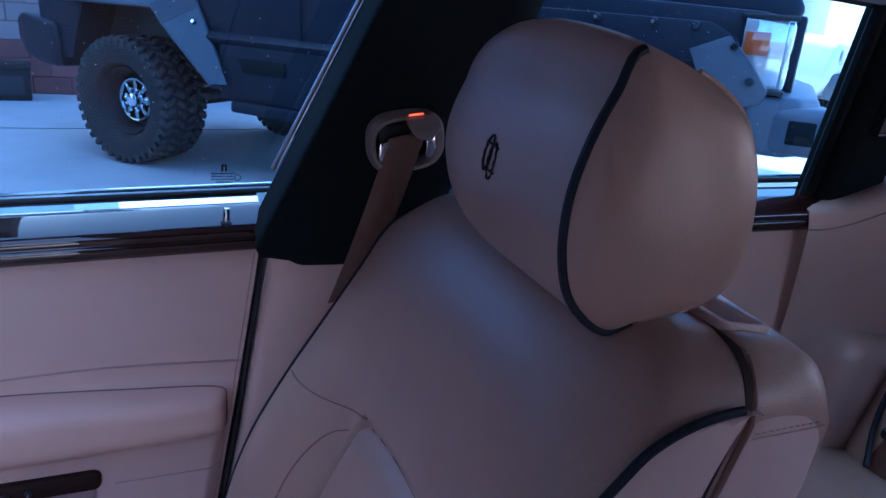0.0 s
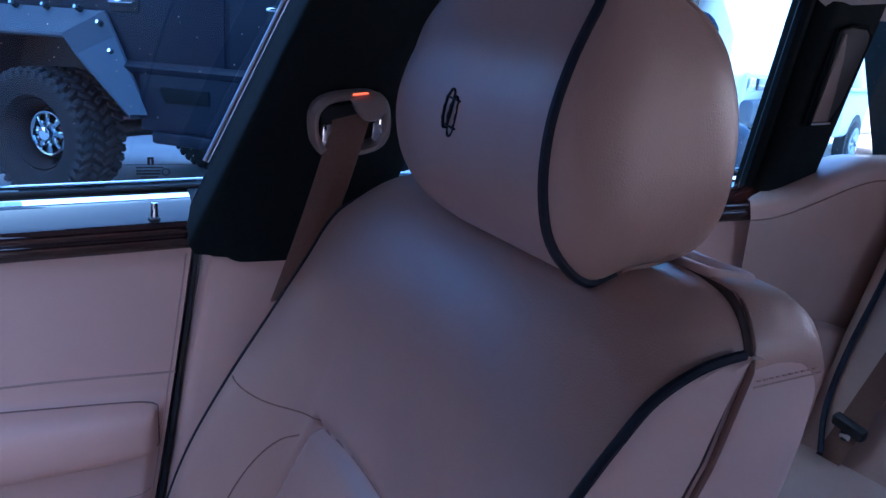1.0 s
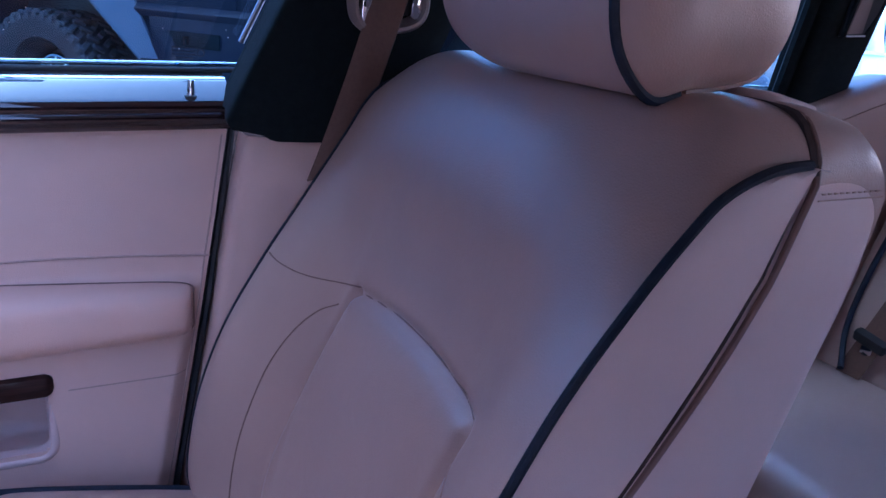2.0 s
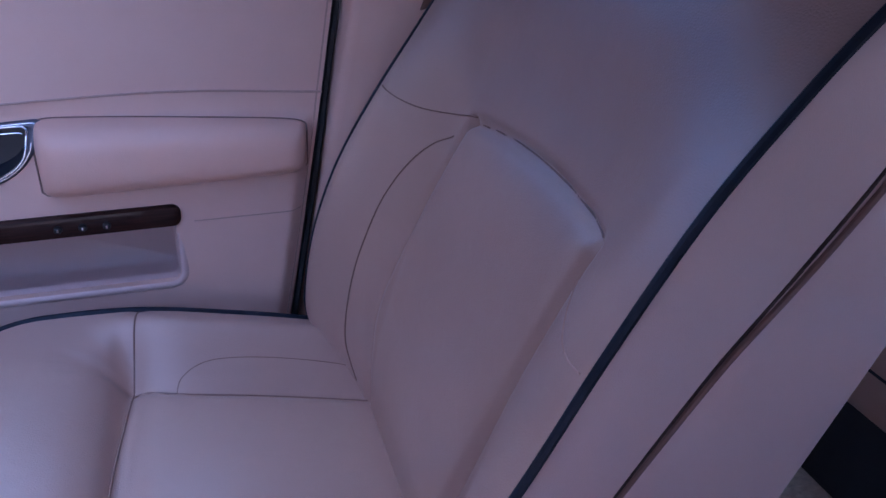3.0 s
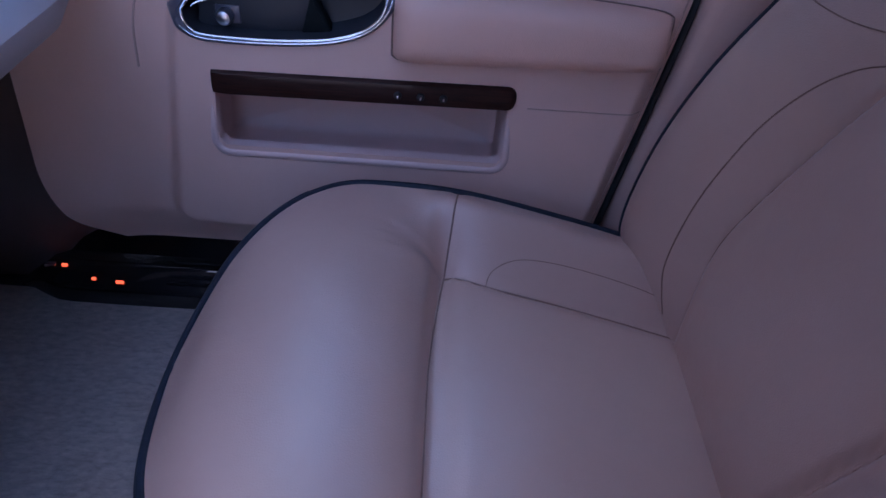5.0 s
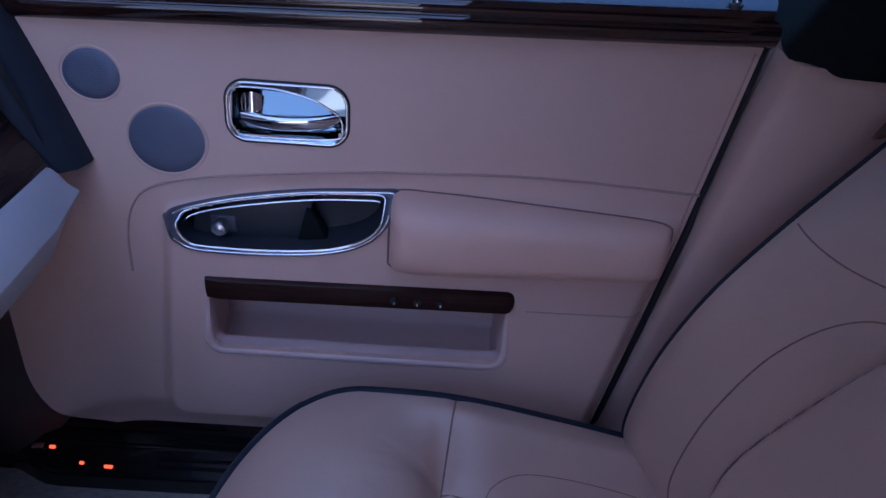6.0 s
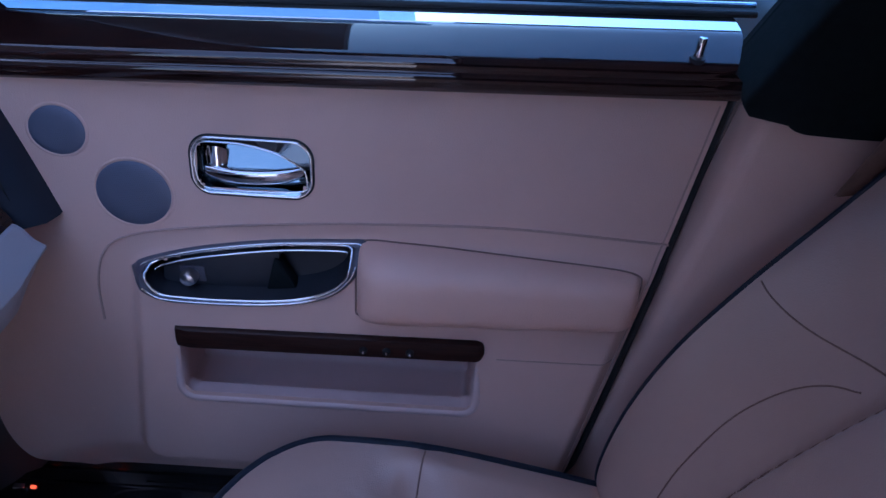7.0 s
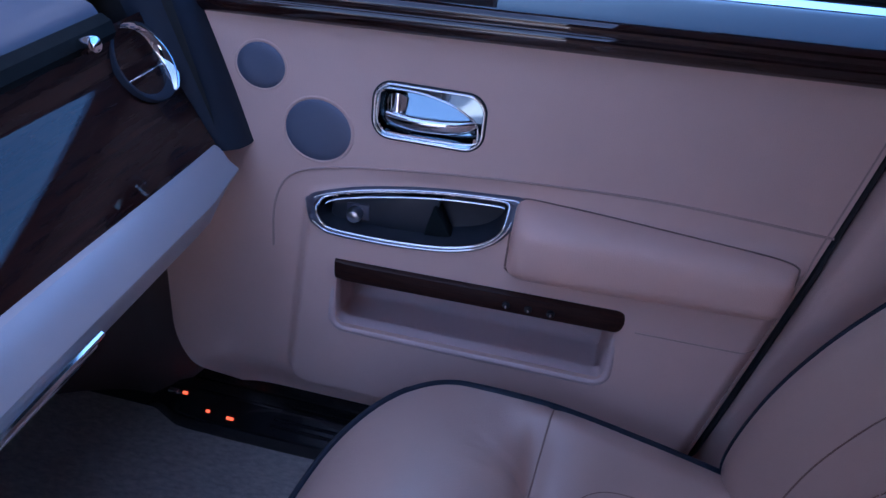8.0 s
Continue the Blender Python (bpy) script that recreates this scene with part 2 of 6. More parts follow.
def tube(points, r, closed=False, sides=8, flat=1.0):
    """A tube along points."""
    pts = [Vector(p) for p in points]
    n = len(pts)
    rows = []
    side = None
    for i, p in enumerate(pts):
        a = pts[(i - 1) % n] if closed or i else p
        b = pts[(i + 1) % n] if closed or i < n - 1 else p
        t = (b - a).normalized()
        if side is None:
            side = t.cross(Vector((0.13, 0.31, 1))).normalized()
        side = (side - t * side.dot(t)).normalized()
        up = t.cross(side)
        rows.append([p + side * (r * math.cos(k * math.tau / sides)) + up * (r * flat * math.sin(k * math.tau / sides)) for k in range(sides)])
    bm = grid(rows, wrap_u=closed, wrap_v=True)
    if not closed:
        bm.verts.ensure_lookup_table()
        for row in (0, n - 1):
            try:
                bm.faces.new([bm.verts[row * sides + k] for k in range(sides)])
            except (ValueError, IndexError):
                pass
    return bm


def box(x0, x1, y0, y1, z0, z1, bevel=0.0, segs=2, m=None):
    bm = bmesh.new()
    bmesh.ops.create_cube(bm, size=1)
    for v in bm.verts:
        v.co = Vector(((x0 + x1) / 2 + v.co.x * (x1 - x0), (y0 + y1) / 2 + v.co.y * (y1 - y0), (z0 + z1) / 2 + v.co.z * (z1 - z0)))
    if bevel:
        bmesh.ops.bevel(bm, geom=bm.edges[:], offset=bevel, segments=segs, profile=0.5, affect="EDGES")
    if m is not None:
        bmesh.ops.transform(bm, matrix=m, verts=bm.verts)
    return bm


def prism(outline, depth, bevel=0.0, segs=2):
    """Extrudes a closed outline of 3D points along the vector depth."""
    bm = bmesh.new()
    f = bm.faces.new([bm.verts.new(p) for p in outline])
    r = bmesh.ops.extrude_face_region(bm, geom=[f])
    bmesh.ops.translate(bm, vec=depth, verts=[g for g in r["geom"] if isinstance(g, bmesh.types.BMVert)])
    if bevel:
        bmesh.ops.bevel(bm, geom=bm.edges[:], offset=bevel, segments=segs, profile=0.5, affect="EDGES")
    return bm


def cyl(a, b, r, r2=None, sides=24, bevel=0.0):
    """A round rod from a to b."""
    a, b = Vector(a), Vector(b)
    bm = bmesh.new()
    bmesh.ops.create_cone(bm, cap_ends=True, segments=sides, radius1=r, radius2=r if r2 is None else r2, depth=(b - a).length)
    if bevel:
        caps = [e for e in bm.edges if any(len(f.verts) > 4 for f in e.link_faces)]
        bmesh.ops.bevel(bm, geom=caps, offset=bevel, segments=2, profile=0.5, affect="EDGES")
    q = (b - a).to_track_quat("Z", "Y").to_matrix().to_4x4()
    bmesh.ops.transform(bm, matrix=Matrix.Translation((a + b) / 2) @ q, verts=bm.verts)
    return bm


def join(*bms):
    out = bms[0]
    for other in bms[1:]:
        me = bpy.data.meshes.new("tmp")
        other.to_mesh(me)
        other.free()
        out.from_mesh(me)
        bpy.data.meshes.remove(me)
    return out


def spline(ctrl, n, closed=False):
    """A smooth curve of n points through the control points."""
    c = [np.array(p, float) for p in ctrl]
    k = len(c)
    out = []
    segs = k if closed else k - 1
    for i in range(n):
        u = i * segs / (n if closed else n - 1)
        s = min(int(u), segs - 1)
        f = u - s
        if closed:
            p0, p1, p2, p3 = c[(s - 1) % k], c[s % k], c[(s + 1) % k], c[(s + 2) % k]
        else:
            p1, p2 = c[s], c[s + 1]
            p0 = c[s - 1] if s else 2 * p1 - p2
            p3 = c[s + 2] if s + 2 < k else 2 * p2 - p1
        out.append(0.5 * (2 * p1 + (p2 - p0) * f + (2 * p0 - 5 * p1 + 4 * p2 - p3) * f * f + (3 * p1 - p0 - 3 * p2 + p3) * f ** 3))
    return out


def inset(poly, d):
    """Moves a closed 2D outline inwards by d."""
    p = np.array(poly)
    t = np.roll(p, -1, 0) - np.roll(p, 1, 0)
    t /= np.linalg.norm(t, axis=1)[:, None]
    nrm = np.stack([-t[:, 1], t[:, 0]], 1)
    area = 0.5 * np.sum(p[:, 0] * np.roll(p[:, 1], -1) - np.roll(p[:, 0], -1) * p[:, 1])
    return p + nrm * (d if area > 0 else -d)


def inside(poly, x, y):
    r = False
    n = len(poly)
    for i in range(n):
        (x1, y1), (x2, y2) = poly[i], poly[i - 1]
        if (y1 > y) != (y2 > y) and x < (x2 - x1) * (y - y1) / (y2 - y1) + x1:
            r = not r
    return r


def by_angle(poly, c, n):
    """A closed outline resampled at n even angles round c."""
    fine = [tuple(np.array(a) + (np.array(b) - np.array(a)) * k / 12) for a, b in zip(poly, list(poly[1:]) + [poly[0]]) for k in range(12)]
    ang = [(math.atan2(p[1] - c[1], p[0] - c[0]), math.hypot(p[0] - c[0], p[1] - c[1])) for p in fine]
    ang.sort()
    aa, rr = [a for a, _ in ang], [r for _, r in ang]
    out = []
    for t in np.linspace(-math.pi, math.pi, n, endpoint=False):
        r = float(np.interp(t, aa, rr, period=math.tau))
        out.append((c[0] + r * math.cos(t), c[1] + r * math.sin(t)))
    return out


def smooth(a, b, x):
    t = min(1.0, max(0.0, (x - a) / (b - a)))
    return t * t * (3 - 2 * t)


def curve1(xs, ys, x):
    """A smooth curve through knots, evaluated at x."""
    i = 0
    while i < len(xs) - 2 and x > xs[i + 1]:
        i += 1
    h = xs[i + 1] - xs[i]
    f = (x - xs[i]) / h
    d = [(ys[min(j + 1, len(xs) - 1)] - ys[max(j - 1, 0)]) / (xs[min(j + 1, len(xs) - 1)] - xs[max(j - 1, 0)]) for j in (i, i + 1)]
    f2, f3 = f * f, f * f * f
    return (2 * f3 - 3 * f2 + 1) * ys[i] + (f3 - 2 * f2 + f) * h * d[0] + (3 * f2 - 2 * f3) * ys[i + 1] + (f3 - f2) * h * d[1]


def round_rect(x0, x1, z0, z1, r, n=6):
    out = []
    for cx, cz, a0 in ((x1 - r, z1 - r, 0), (x0 + r, z1 - r, 90), (x0 + r, z0 + r, 180), (x1 - r, z0 + r, 270)):
        for k in range(n + 1):
            a = radians(a0 + 90 * k / n)
            out.append((cx + r * math.cos(a), cz + r * math.sin(a)))
    return out


# ---- front door ----
def rear_edge(z):
    d = 0.967 - z
    return 0.5785 - 0.17 * d - 0.03 * d * max(0.0, d)


def front_edge(z):
    return -0.272 + (0.12 * (1 - math.sqrt(max(0.0, 1 - ((0.52 - z) / 0.16) ** 2))) if z < 0.52 else 0.0)


def rail_lift(x):
    return 0.031 * (x - 0.58) + 0.003


SEAM_LINE = spline([(-0.133, 0.640), (-0.131, 0.693), (-0.119, 0.733), (-0.093, 0.757), (-0.0345, 0.772), (0.065, 0.784), (0.19, 0.794), (0.36, 0.7997), (0.545, 0.792)], 120)
PULL = [tuple(p) for p in spline([(-0.083, 0.7196), (-0.080, 0.7235), (-0.064, 0.7340), (-0.002, 0.7500), (0.084, 0.7625), (0.170, 0.7690), (0.1945, 0.7690), (0.1918, 0.7570), (0.184, 0.7390), (0.167, 0.7190), (0.140, 0.7040), (0.098, 0.6940), (0.030, 0.6890), (-0.039, 0.6895), (-0.064, 0.6985), (-0.077, 0.7110)], 96, closed=True)]
BEZEL = round_rect(0.0, 0.135, 0.8210, 0.8878, 0.022, 14)


def seam_height(x):
    if x < SEAM_LINE[16][0]:
        return 0.72
    for a, b in zip(SEAM_LINE[16:], SEAM_LINE[17:]):
        if a[0] <= x <= b[0]:
            return a[1] + (b[1] - a[1]) * (x - a[0]) / max(1e-6, b[0] - a[0])
    return SEAM_LINE[-1][1]


def door_y(x, z):
    """The inner face of the door trim."""
    if z > 0.76:
        y = 0.722 + 0.13 * (z - 0.885)
    else:
        y = 0.7058 + 0.10 * (z - 0.76)
    left = -0.078 - 0.11 * (0.735 - z)
    dx = x - left
    dz = (seam_height(x) - 0.024) - z
    db = z - 0.418
    # the raised lower bolster with soft shoulders and rounded lower corner
    rx, rz = min(dx - 0.04, 0.0), min(db - 0.04, 0.0)
    d = min(dx, db) if rx == 0 or rz == 0 else 0.04 - math.hypot(rx, rz)
    y -= 0.020 * smooth(-0.010, 0.012, d) * smooth(-0.002, 0.026, dz) * (1 - smooth(-0.030, 0.0, x - rear_edge(z)))
    # valley below the stitched line
    y += 0.004 * math.exp(-((dz + 0.006) / 0.012) ** 2) * smooth(-0.06, 0.10, x) * (1 - smooth(0.19, 0.24, x))
    # front end turns inwards to the dash
    y -= 0.05 * smooth(-0.12, -0.30, x) ** 2
    y += 0.02 * smooth(0.44, 0.37, z)
    return y


front_door = root("door_1", "closed front door lined in pink-beige leather with dark veneer rail", "car door", (0.14, 0.75, 0.33), kind="structure")

rows = []
NX, NZ = 215, 150
for i in range(NZ):
    z = 0.372 + (0.968 - 0.372) * i / (NZ - 1)
    a, b = front_edge(z), rear_edge(z) - 0.004
    rows.append([(a + (b - a) * j / (NX - 1), door_y(a + (b - a) * j / (NX - 1), z), z) for j in range(NX)])
PULL_HOLE, POCKET_HOLE, BEZEL_HOLE = inset(PULL, 0.003), round_rect(-0.0355, 0.3375, 0.5505, 0.6375, 0.018), inset(BEZEL, 0.006)


def solid(c):
    if -0.10 < c.x < 0.36 and 0.52 < c.z < 0.90:
        for hole in (PULL_HOLE, POCKET_HOLE, BEZEL_HOLE):
            if inside(hole, c.x, c.z):
                return False
    return True


door_panel = part("door_panel", grid(rows, keep=solid), LIT_DOOR_LEATHER, front_door)


def on_door(p, out=0.0):
    return (p[0], door_y(p[0], p[1]) - out, p[1])


part("stitched_seam", tube([on_door(p, 0.0008) for p in SEAM_LINE], 0.0015, sides=6), PALE_SEAM, door_panel, "raised stitched leather seam")
part("edge_seam", tube([on_door((rear_edge(z) - 0.010, z), 0.0004) for z in np.linspace(0.40, 0.955, 30)], 0.0012, sides=6), PALE_SEAM, door_panel)
part("lower_seam", tube([on_door((x, 0.632 + 0.01 * (x - 0.4)), 0.0003) for x in np.linspace(0.36, 0.505, 12)], 0.0009, sides=6), PALE_SEAM, door_panel)

# outer skin and edge of the door behind the trim
rows = [[(-0.32, 0.80, z), (rear_edge(z) - 0.004, 0.80, z), (rear_edge(z) - 0.004, door_y(rear_edge(z) - 0.004, z), z)] for z in np.linspace(0.36, 0.97, 24)]
part("door_core", grid(rows), BLACK, front_door, "dark inner door shell and shut edge")

# veneer rail under the window: section from the glass down to the leather
RAIL = spline([(0.757, 1.0226), (0.7525, 1.0220), (0.747, 1.0198), (0.733, 1.0117), (0.7175, 1.0015), (0.7125, 0.9965), (0.7110, 0.990), (0.7118, 0.9855), (0.7092, 0.9825), (0.7082, 0.976), (0.7110, 0.968), (0.720, 0.962), (0.74, 0.960)], 80)
LEDGE_LINE = [(0.7885, 1.0288), (0.780, 1.0275), (0.7565, 1.0236), (0.7555, 1.0222)]


def rail(x0, x1, dy=0.0):
    return grid([[(x, y + dy, z + rail_lift(x)) for y, z in RAIL] for x in np.linspace(x0, x1, 30)])


part("wood_rail", rail(-0.235, 0.576), WOOD, front_door, "glossy lacquered dark veneer window rail")
part("window_ledge", grid([[(x, y, z + rail_lift(x)) for y, z in LEDGE_LINE] for x in np.linspace(-0.235, 0.576, 12)]), LEDGE, front_door, "polished bright ledge along the glass", angle=20)
part("window_seal", tube([(x, 0.7895, 1.0315 + rail_lift(x)) for x in np.linspace(-0.22, 0.60, 12)], 0.0036), BLACK, front_door, "black rubber window seal")
part("chrome_waist_strip", tube([(x, 0.799, 1.0385 + rail_lift(x)) for x in np.linspace(-0.22, 0.60, 12)], 0.0030), CHROME, front_door, "bright chrome waist strip outside the glass")
lock_pin = part("lock_pin", cyl((0.527, 0.7235, 0.998), (0.528, 0.7225, 1.0275), 0.0048, 0.0044, 16, 0.001), CHROME, front_door, "small chrome lock pin")
part("pin_collar", cyl((0.527, 0.7235, 1.000), (0.527, 0.7225, 1.0075), 0.0078, sides=20, bevel=0.001), BLACK, lock_pin)

# speaker grilles: dished perforated discs with a thin leather-side ring
for cx, cz, r in ((-0.144, 0.8835, 0.0305), (-0.070, 0.8145, 0.0428)):
    ring = []
    for k in range(11):
        q = k / 10
        ring.append([on_door((cx + r * q * math.cos(a), cz + r * q * math.sin(a) * 0.90), 0.0035 - 0.003 * q ** 6) for a in np.linspace(0, math.tau, 48, endpoint=False)])
    speaker = part("speaker_grille", grid(ring, wrap_v=True), GREY_MESH, front_door, "round grey perforated speaker grille")
    part("grille_lip", tube([on_door((cx + r * 1.055 * math.cos(a), cz + r * 0.955 * math.sin(a)), -0.0012) for a in np.linspace(0, math.tau, 48, endpoint=False)], 0.0024, closed=True, sides=10), LIT_DOOR_LEATHER, speaker, "raised leather lip")
    # perforations in hexagonal rows
    pitch = 0.0025
    bm = bmesh.new()
    m = int(r / pitch) + 2
    for i in range(-m, m + 1):
        for j in range(-m, m + 1):
            px, pz = (i + 0.5 * (j % 2)) * pitch, j * pitch * 0.866
            if math.hypot(px, pz / 0.90) < r * 0.95:
                c = on_door((cx + px, cz + pz), 0.0038 - 0.003 * (math.hypot(px, pz) / r) ** 6)
                vs = [bm.verts.new((c[0] + 0.0005 * math.cos(q * math.pi / 3), c[1], c[2] + 0.0005 * math.sin(q * math.pi / 3))) for q in range(6)]
                bm.faces.new(vs)
    tagged(part("perforations", bm, BLACK, speaker, smooth=False), kind="stuff")


def loop3(poly, y_of, out):
    return [(p[0], y_of(p[0], p[1]) - out, p[1]) for p in poly]


# chrome door handle: rounded frame, dished bowl and a curved lever
bz = lambda x, z: 0.722 + 0.13 * (z - 0.885)
handle = part("door_handle", grid([loop3(BEZEL, bz, -0.004), loop3(inset(BEZEL, -0.0005), bz, 0.0020), loop3(inset(BEZEL, 0.0004), bz, 0.0028), loop3(inset(BEZEL, 0.0014), bz, 0.0031), loop3(inset(BEZEL, 0.0023), bz, 0.0024), loop3(inset(BEZEL, 0.0030), bz, 0.0010)], wrap_v=True), CHROME, front_door, "chrome interior door handle in a rounded frame", angle=80)
LEAF = [tuple(p) for p in spline([(0.0045, 0.8630), (0.0100, 0.8790), (0.0290, 0.8812), (0.0600, 0.8800), (0.0930, 0.8730), (0.1130, 0.8635), (0.1255, 0.8545), (0.1285, 0.8400), (0.1220, 0.8290), (0.0600, 0.8258), (0.0190, 0.8268), (0.0080, 0.8335), (0.0045, 0.8455)], 59, closed=True)]
LEAF = by_angle(LEAF, (0.0665, 0.8530), 96)
part("handle_plate", grid([loop3(by_angle(inset(BEZEL, 0.0028), (0.0665, 0.8530), 96), bz, 0.0014), loop3(LEAF, bz, 0.0004)], wrap_v=True), BOWL_CHROME, handle, "dark polished plate round the recess", angle=80)
bowl = []
for q, dep in ((1.0, 0.0), (0.985, 0.006), (0.96, 0.011), (0.92, 0.0145), (0.86, 0.016), (0.6, 0.0165), (0.3, 0.017), (0.02, 0.017)):
    bowl.append([(0.0665 + (p[0] - 0.0665) * q, bz(p[0], p[1]) - 0.0004 + dep, 0.8515 + (p[1] - 0.8515) * q) for p in LEAF])
part("handle_bowl", grid(bowl, wrap_v=True, close=True), BOWL_CHROME, handle, angle=80)
# scooped finger recess above the lever, tilted to the sky
scoop = []
for q in np.linspace(0, 1, 21):
    x = 0.038 + 0.080 * q
    hi = 0.8785 - 0.024 * q ** 2.2 + 0.0012 * math.sin(q * math.pi)
    lo = 0.8500 + 0.0025 * q
    scoop.append([(x, bz(x, z) + 0.0035 + 0.34 * (z - 0.8490), z) for z in np.linspace(lo, max(hi, lo + 0.0005), 9)])
part("finger_scoop", grid(scoop), BOWL_CHROME, handle, angle=80)
part("recess_rim", tube(loop3(LEAF, bz, 0.0006), 0.0011, closed=True, sides=8), CHROME, handle, angle=80)
part("outer_gasket", tube(loop3(inset(BEZEL, -0.0012), bz, 0.0004), 0.0014, closed=True, sides=6), BLACK, handle)
lever = []
for k in range(41):
    q = k / 40
    x = 0.016 + 0.109 * q
    top = 0.8535 - 0.0022 * math.sin(q * math.pi) + 0.0030 * q
    h = 0.0175 - 0.006 * (2 * q - 1) ** 6
    y = bz(x, top) + 0.006 - 0.014 * math.sin(math.pi * min(1.0, 0.10 + q * 0.86)) ** 0.55
    prof = ((0.006, 0.0), (0.0015, 0.0008), (-0.0012, -0.0006), (-0.0022, -0.0035), (-0.0020, -0.009), (-0.0002, -h * 0.86), (0.0028, -h), (0.007, -h * 0.9), (0.008, -0.004))
    lever.append([(x, y + dy, top + dz) for dy, dz in prof])
part("handle_lever", grid(lever, wrap_v=True), CHROME, handle, "curved chrome pull lever", angle=50)
post = [[(x, bz(x, z) + 0.010 - 0.011 * math.sin(math.pi * (0.15 + 0.7 * q)), z) for z in np.linspace(0.851, 0.8765 - 0.006 * (2 * q - 1) ** 2, 10)] for q, x in ((k / 10, 0.0165 + 0.0225 * k / 10) for k in range(11))]
part("lever_post", grid(post), CHROME, handle, angle=60)

# pull cup: satin surround, chrome ring, charcoal cup with a shadow wedge and a round knob
flange_colour = material("satin_grey_flange", (0.10, 0.095, 0.115), 0.30, spec=0.5, second=(0.085, 0.08, 0.10), scale=20)
RING = [tuple(p) for p in spline([(-0.0640, 0.7190), (-0.0630, 0.7240), (-0.0510, 0.7350), (-0.0020, 0.7470), (0.0840, 0.7595), (0.1560, 0.7650), (0.1770, 0.7640), (0.1800, 0.7560), (0.1750, 0.7350), (0.1600, 0.7180), (0.1360, 0.7060), (0.0970, 0.6975), (0.0300, 0.6930), (-0.0370, 0.6940), (-0.0550, 0.7010), (-0.0625, 0.7110)], 96, closed=True)]


def pull_line(k, more=0.0):
    """A line between the outline of the pull cup and its chrome ring."""
    a, b = np.array(PULL), np.array(RING)
    line = a + (b - a) * k
    return [tuple(p) for p in (inset(line, more) if more else line)]


pull = part("pull_cup", grid([loop3(inset(PULL, -0.003), door_y, -0.008), loop3(inset(PULL, -0.002), door_y, 0.002), loop3(pull_line(0.25), door_y, 0.0042), loop3(pull_line(0.7), door_y, 0.0032), loop3(pull_line(1.05), door_y, -0.005)], wrap_v=True), flange_colour, front_door, "charcoal pull cup with chrome ring", angle=70)
part("chrome_ring", tube(loop3(pull_line(1.0), door_y, 0.000), 0.0021, closed=True, sides=10), CHROME, pull, "bright chrome ring", angle=80)
part("outer_chrome", tube(loop3(pull_line(0.40)[44:88], door_y, 0.0035), 0.0012, sides=8), CHROME, pull, angle=80)
part("inner_chrome", tube(loop3(pull_line(1.0, 0.0080)[8:38], door_y, -0.008), 0.0014, sides=8), CHROME, pull, "second chrome line inside the cup", angle=80)
part("upper_chrome", tube(loop3(pull_line(0.25)[10:40], door_y, 0.0035), 0.0010, sides=8), CHROME, pull, angle=80)
deep = lambda x, z: 0.690 + 0.06 * (z - 0.72)
cup_rows = [loop3(pull_line(1.05), door_y, -0.003), loop3(pull_line(1.05, 0.002), deep, -0.022), loop3(pull_line(1.05, 0.005), deep, -0.034)]
mid = np.mean(np.array(PULL), 0)
cup_rows.append([(mid[0] + (p[0] - mid[0]) * 0.5, 0.726, mid[1] + (p[1] - mid[1]) * 0.4) for p in PULL])
cup_rows.append([(mid[0] + (p[0] - mid[0]) * 0.02, 0.726, mid[1] + (p[1] - mid[1]) * 0.02) for p in PULL])
part("cup_liner", grid(cup_rows, wrap_v=True, close=True), CUP, pull)
# black prism in place of the triangular shadow inside the cup
part("cup_shadow", prism([(0.072, 0.724, 0.690), (0.116, 0.724, 0.690), (0.090, 0.724, 0.741), (0.086, 0.724, 0.742)], (0, -0.022, 0), 0.003), PILLAR_CLOTH, pull, "black wedge standing in for a triangular shadow")
part("switch_plate", prism([(-0.054, 0.724, 0.694), (0.080, 0.724, 0.690), (0.094, 0.724, 0.752), (0.02, 0.724, 0.746), (-0.050, 0.724, 0.726)], (0, -0.018, 0), 0.003), CUP, pull)
knob = part("mirror_knob", cyl((-0.017, 0.687, 0.712), (-0.017, 0.708, 0.712), 0.0102, sides=32, bevel=0.0065), SATIN, pull, "round polished knob")
part("knob_recess", box(-0.030, 0.000, 0.7035, 0.7065, 0.701, 0.7235, 0.001), flange_colour, knob)

# map pocket: leather liner, soft lip and the veneer strip with three small switches
RIM = round_rect(-0.038, 0.338, 0.543, 0.638, 0.018, 10)
wall_in = lambda x, z: 0.683 + 0.06 * (z - 0.64)
rim_y = lambda x, z: door_y(x, z) + 0.007 * smooth(0.612, 0.628, z)
liner = [loop3(inset(RIM, -0.0085), rim_y, -0.002), loop3(inset(RIM, -0.0065), rim_y, 0.0008), loop3(inset(RIM, -0.0040), rim_y, 0.0022), loop3(inset(RIM, -0.0015), rim_y, 0.0028), loop3(inset(RIM, 0.0005), rim_y, 0.0024), loop3(inset(RIM, 0.0025), rim_y, 0.0006), loop3(inset(RIM, 0.0035), rim_y, -0.003), loop3(inset(RIM, 0.006), wall_in, -0.008)]
drop = lambda p, k: (p[0] - (0.012 * k if p[0] < 0.0 else 0.0), p[1] - (0.028 * k if p[1] < 0.59 else 0.0))
for k, y in ((0.5, -0.014), (1.0, -0.022), (1.0, -0.082)):
    liner.append([(drop(p, k)[0], wall_in(*p) - y, drop(p, k)[1]) for p in inset(RIM, 0.007)])
c0, c1 = 0.1515, 0.594
for q in (0.97, 0.02):
    liner.append([(c0 + (p[0] - c0) * q, 0.768, c1 + (p[1] - c1) * q) for p in [drop(r, 1.0) for r in inset(RIM, 0.012)]])
part("map_pocket", grid(liner, wrap_v=True, close=True), SMOOTH_LEATHER, front_door, "recessed leather map pocket", angle=50)
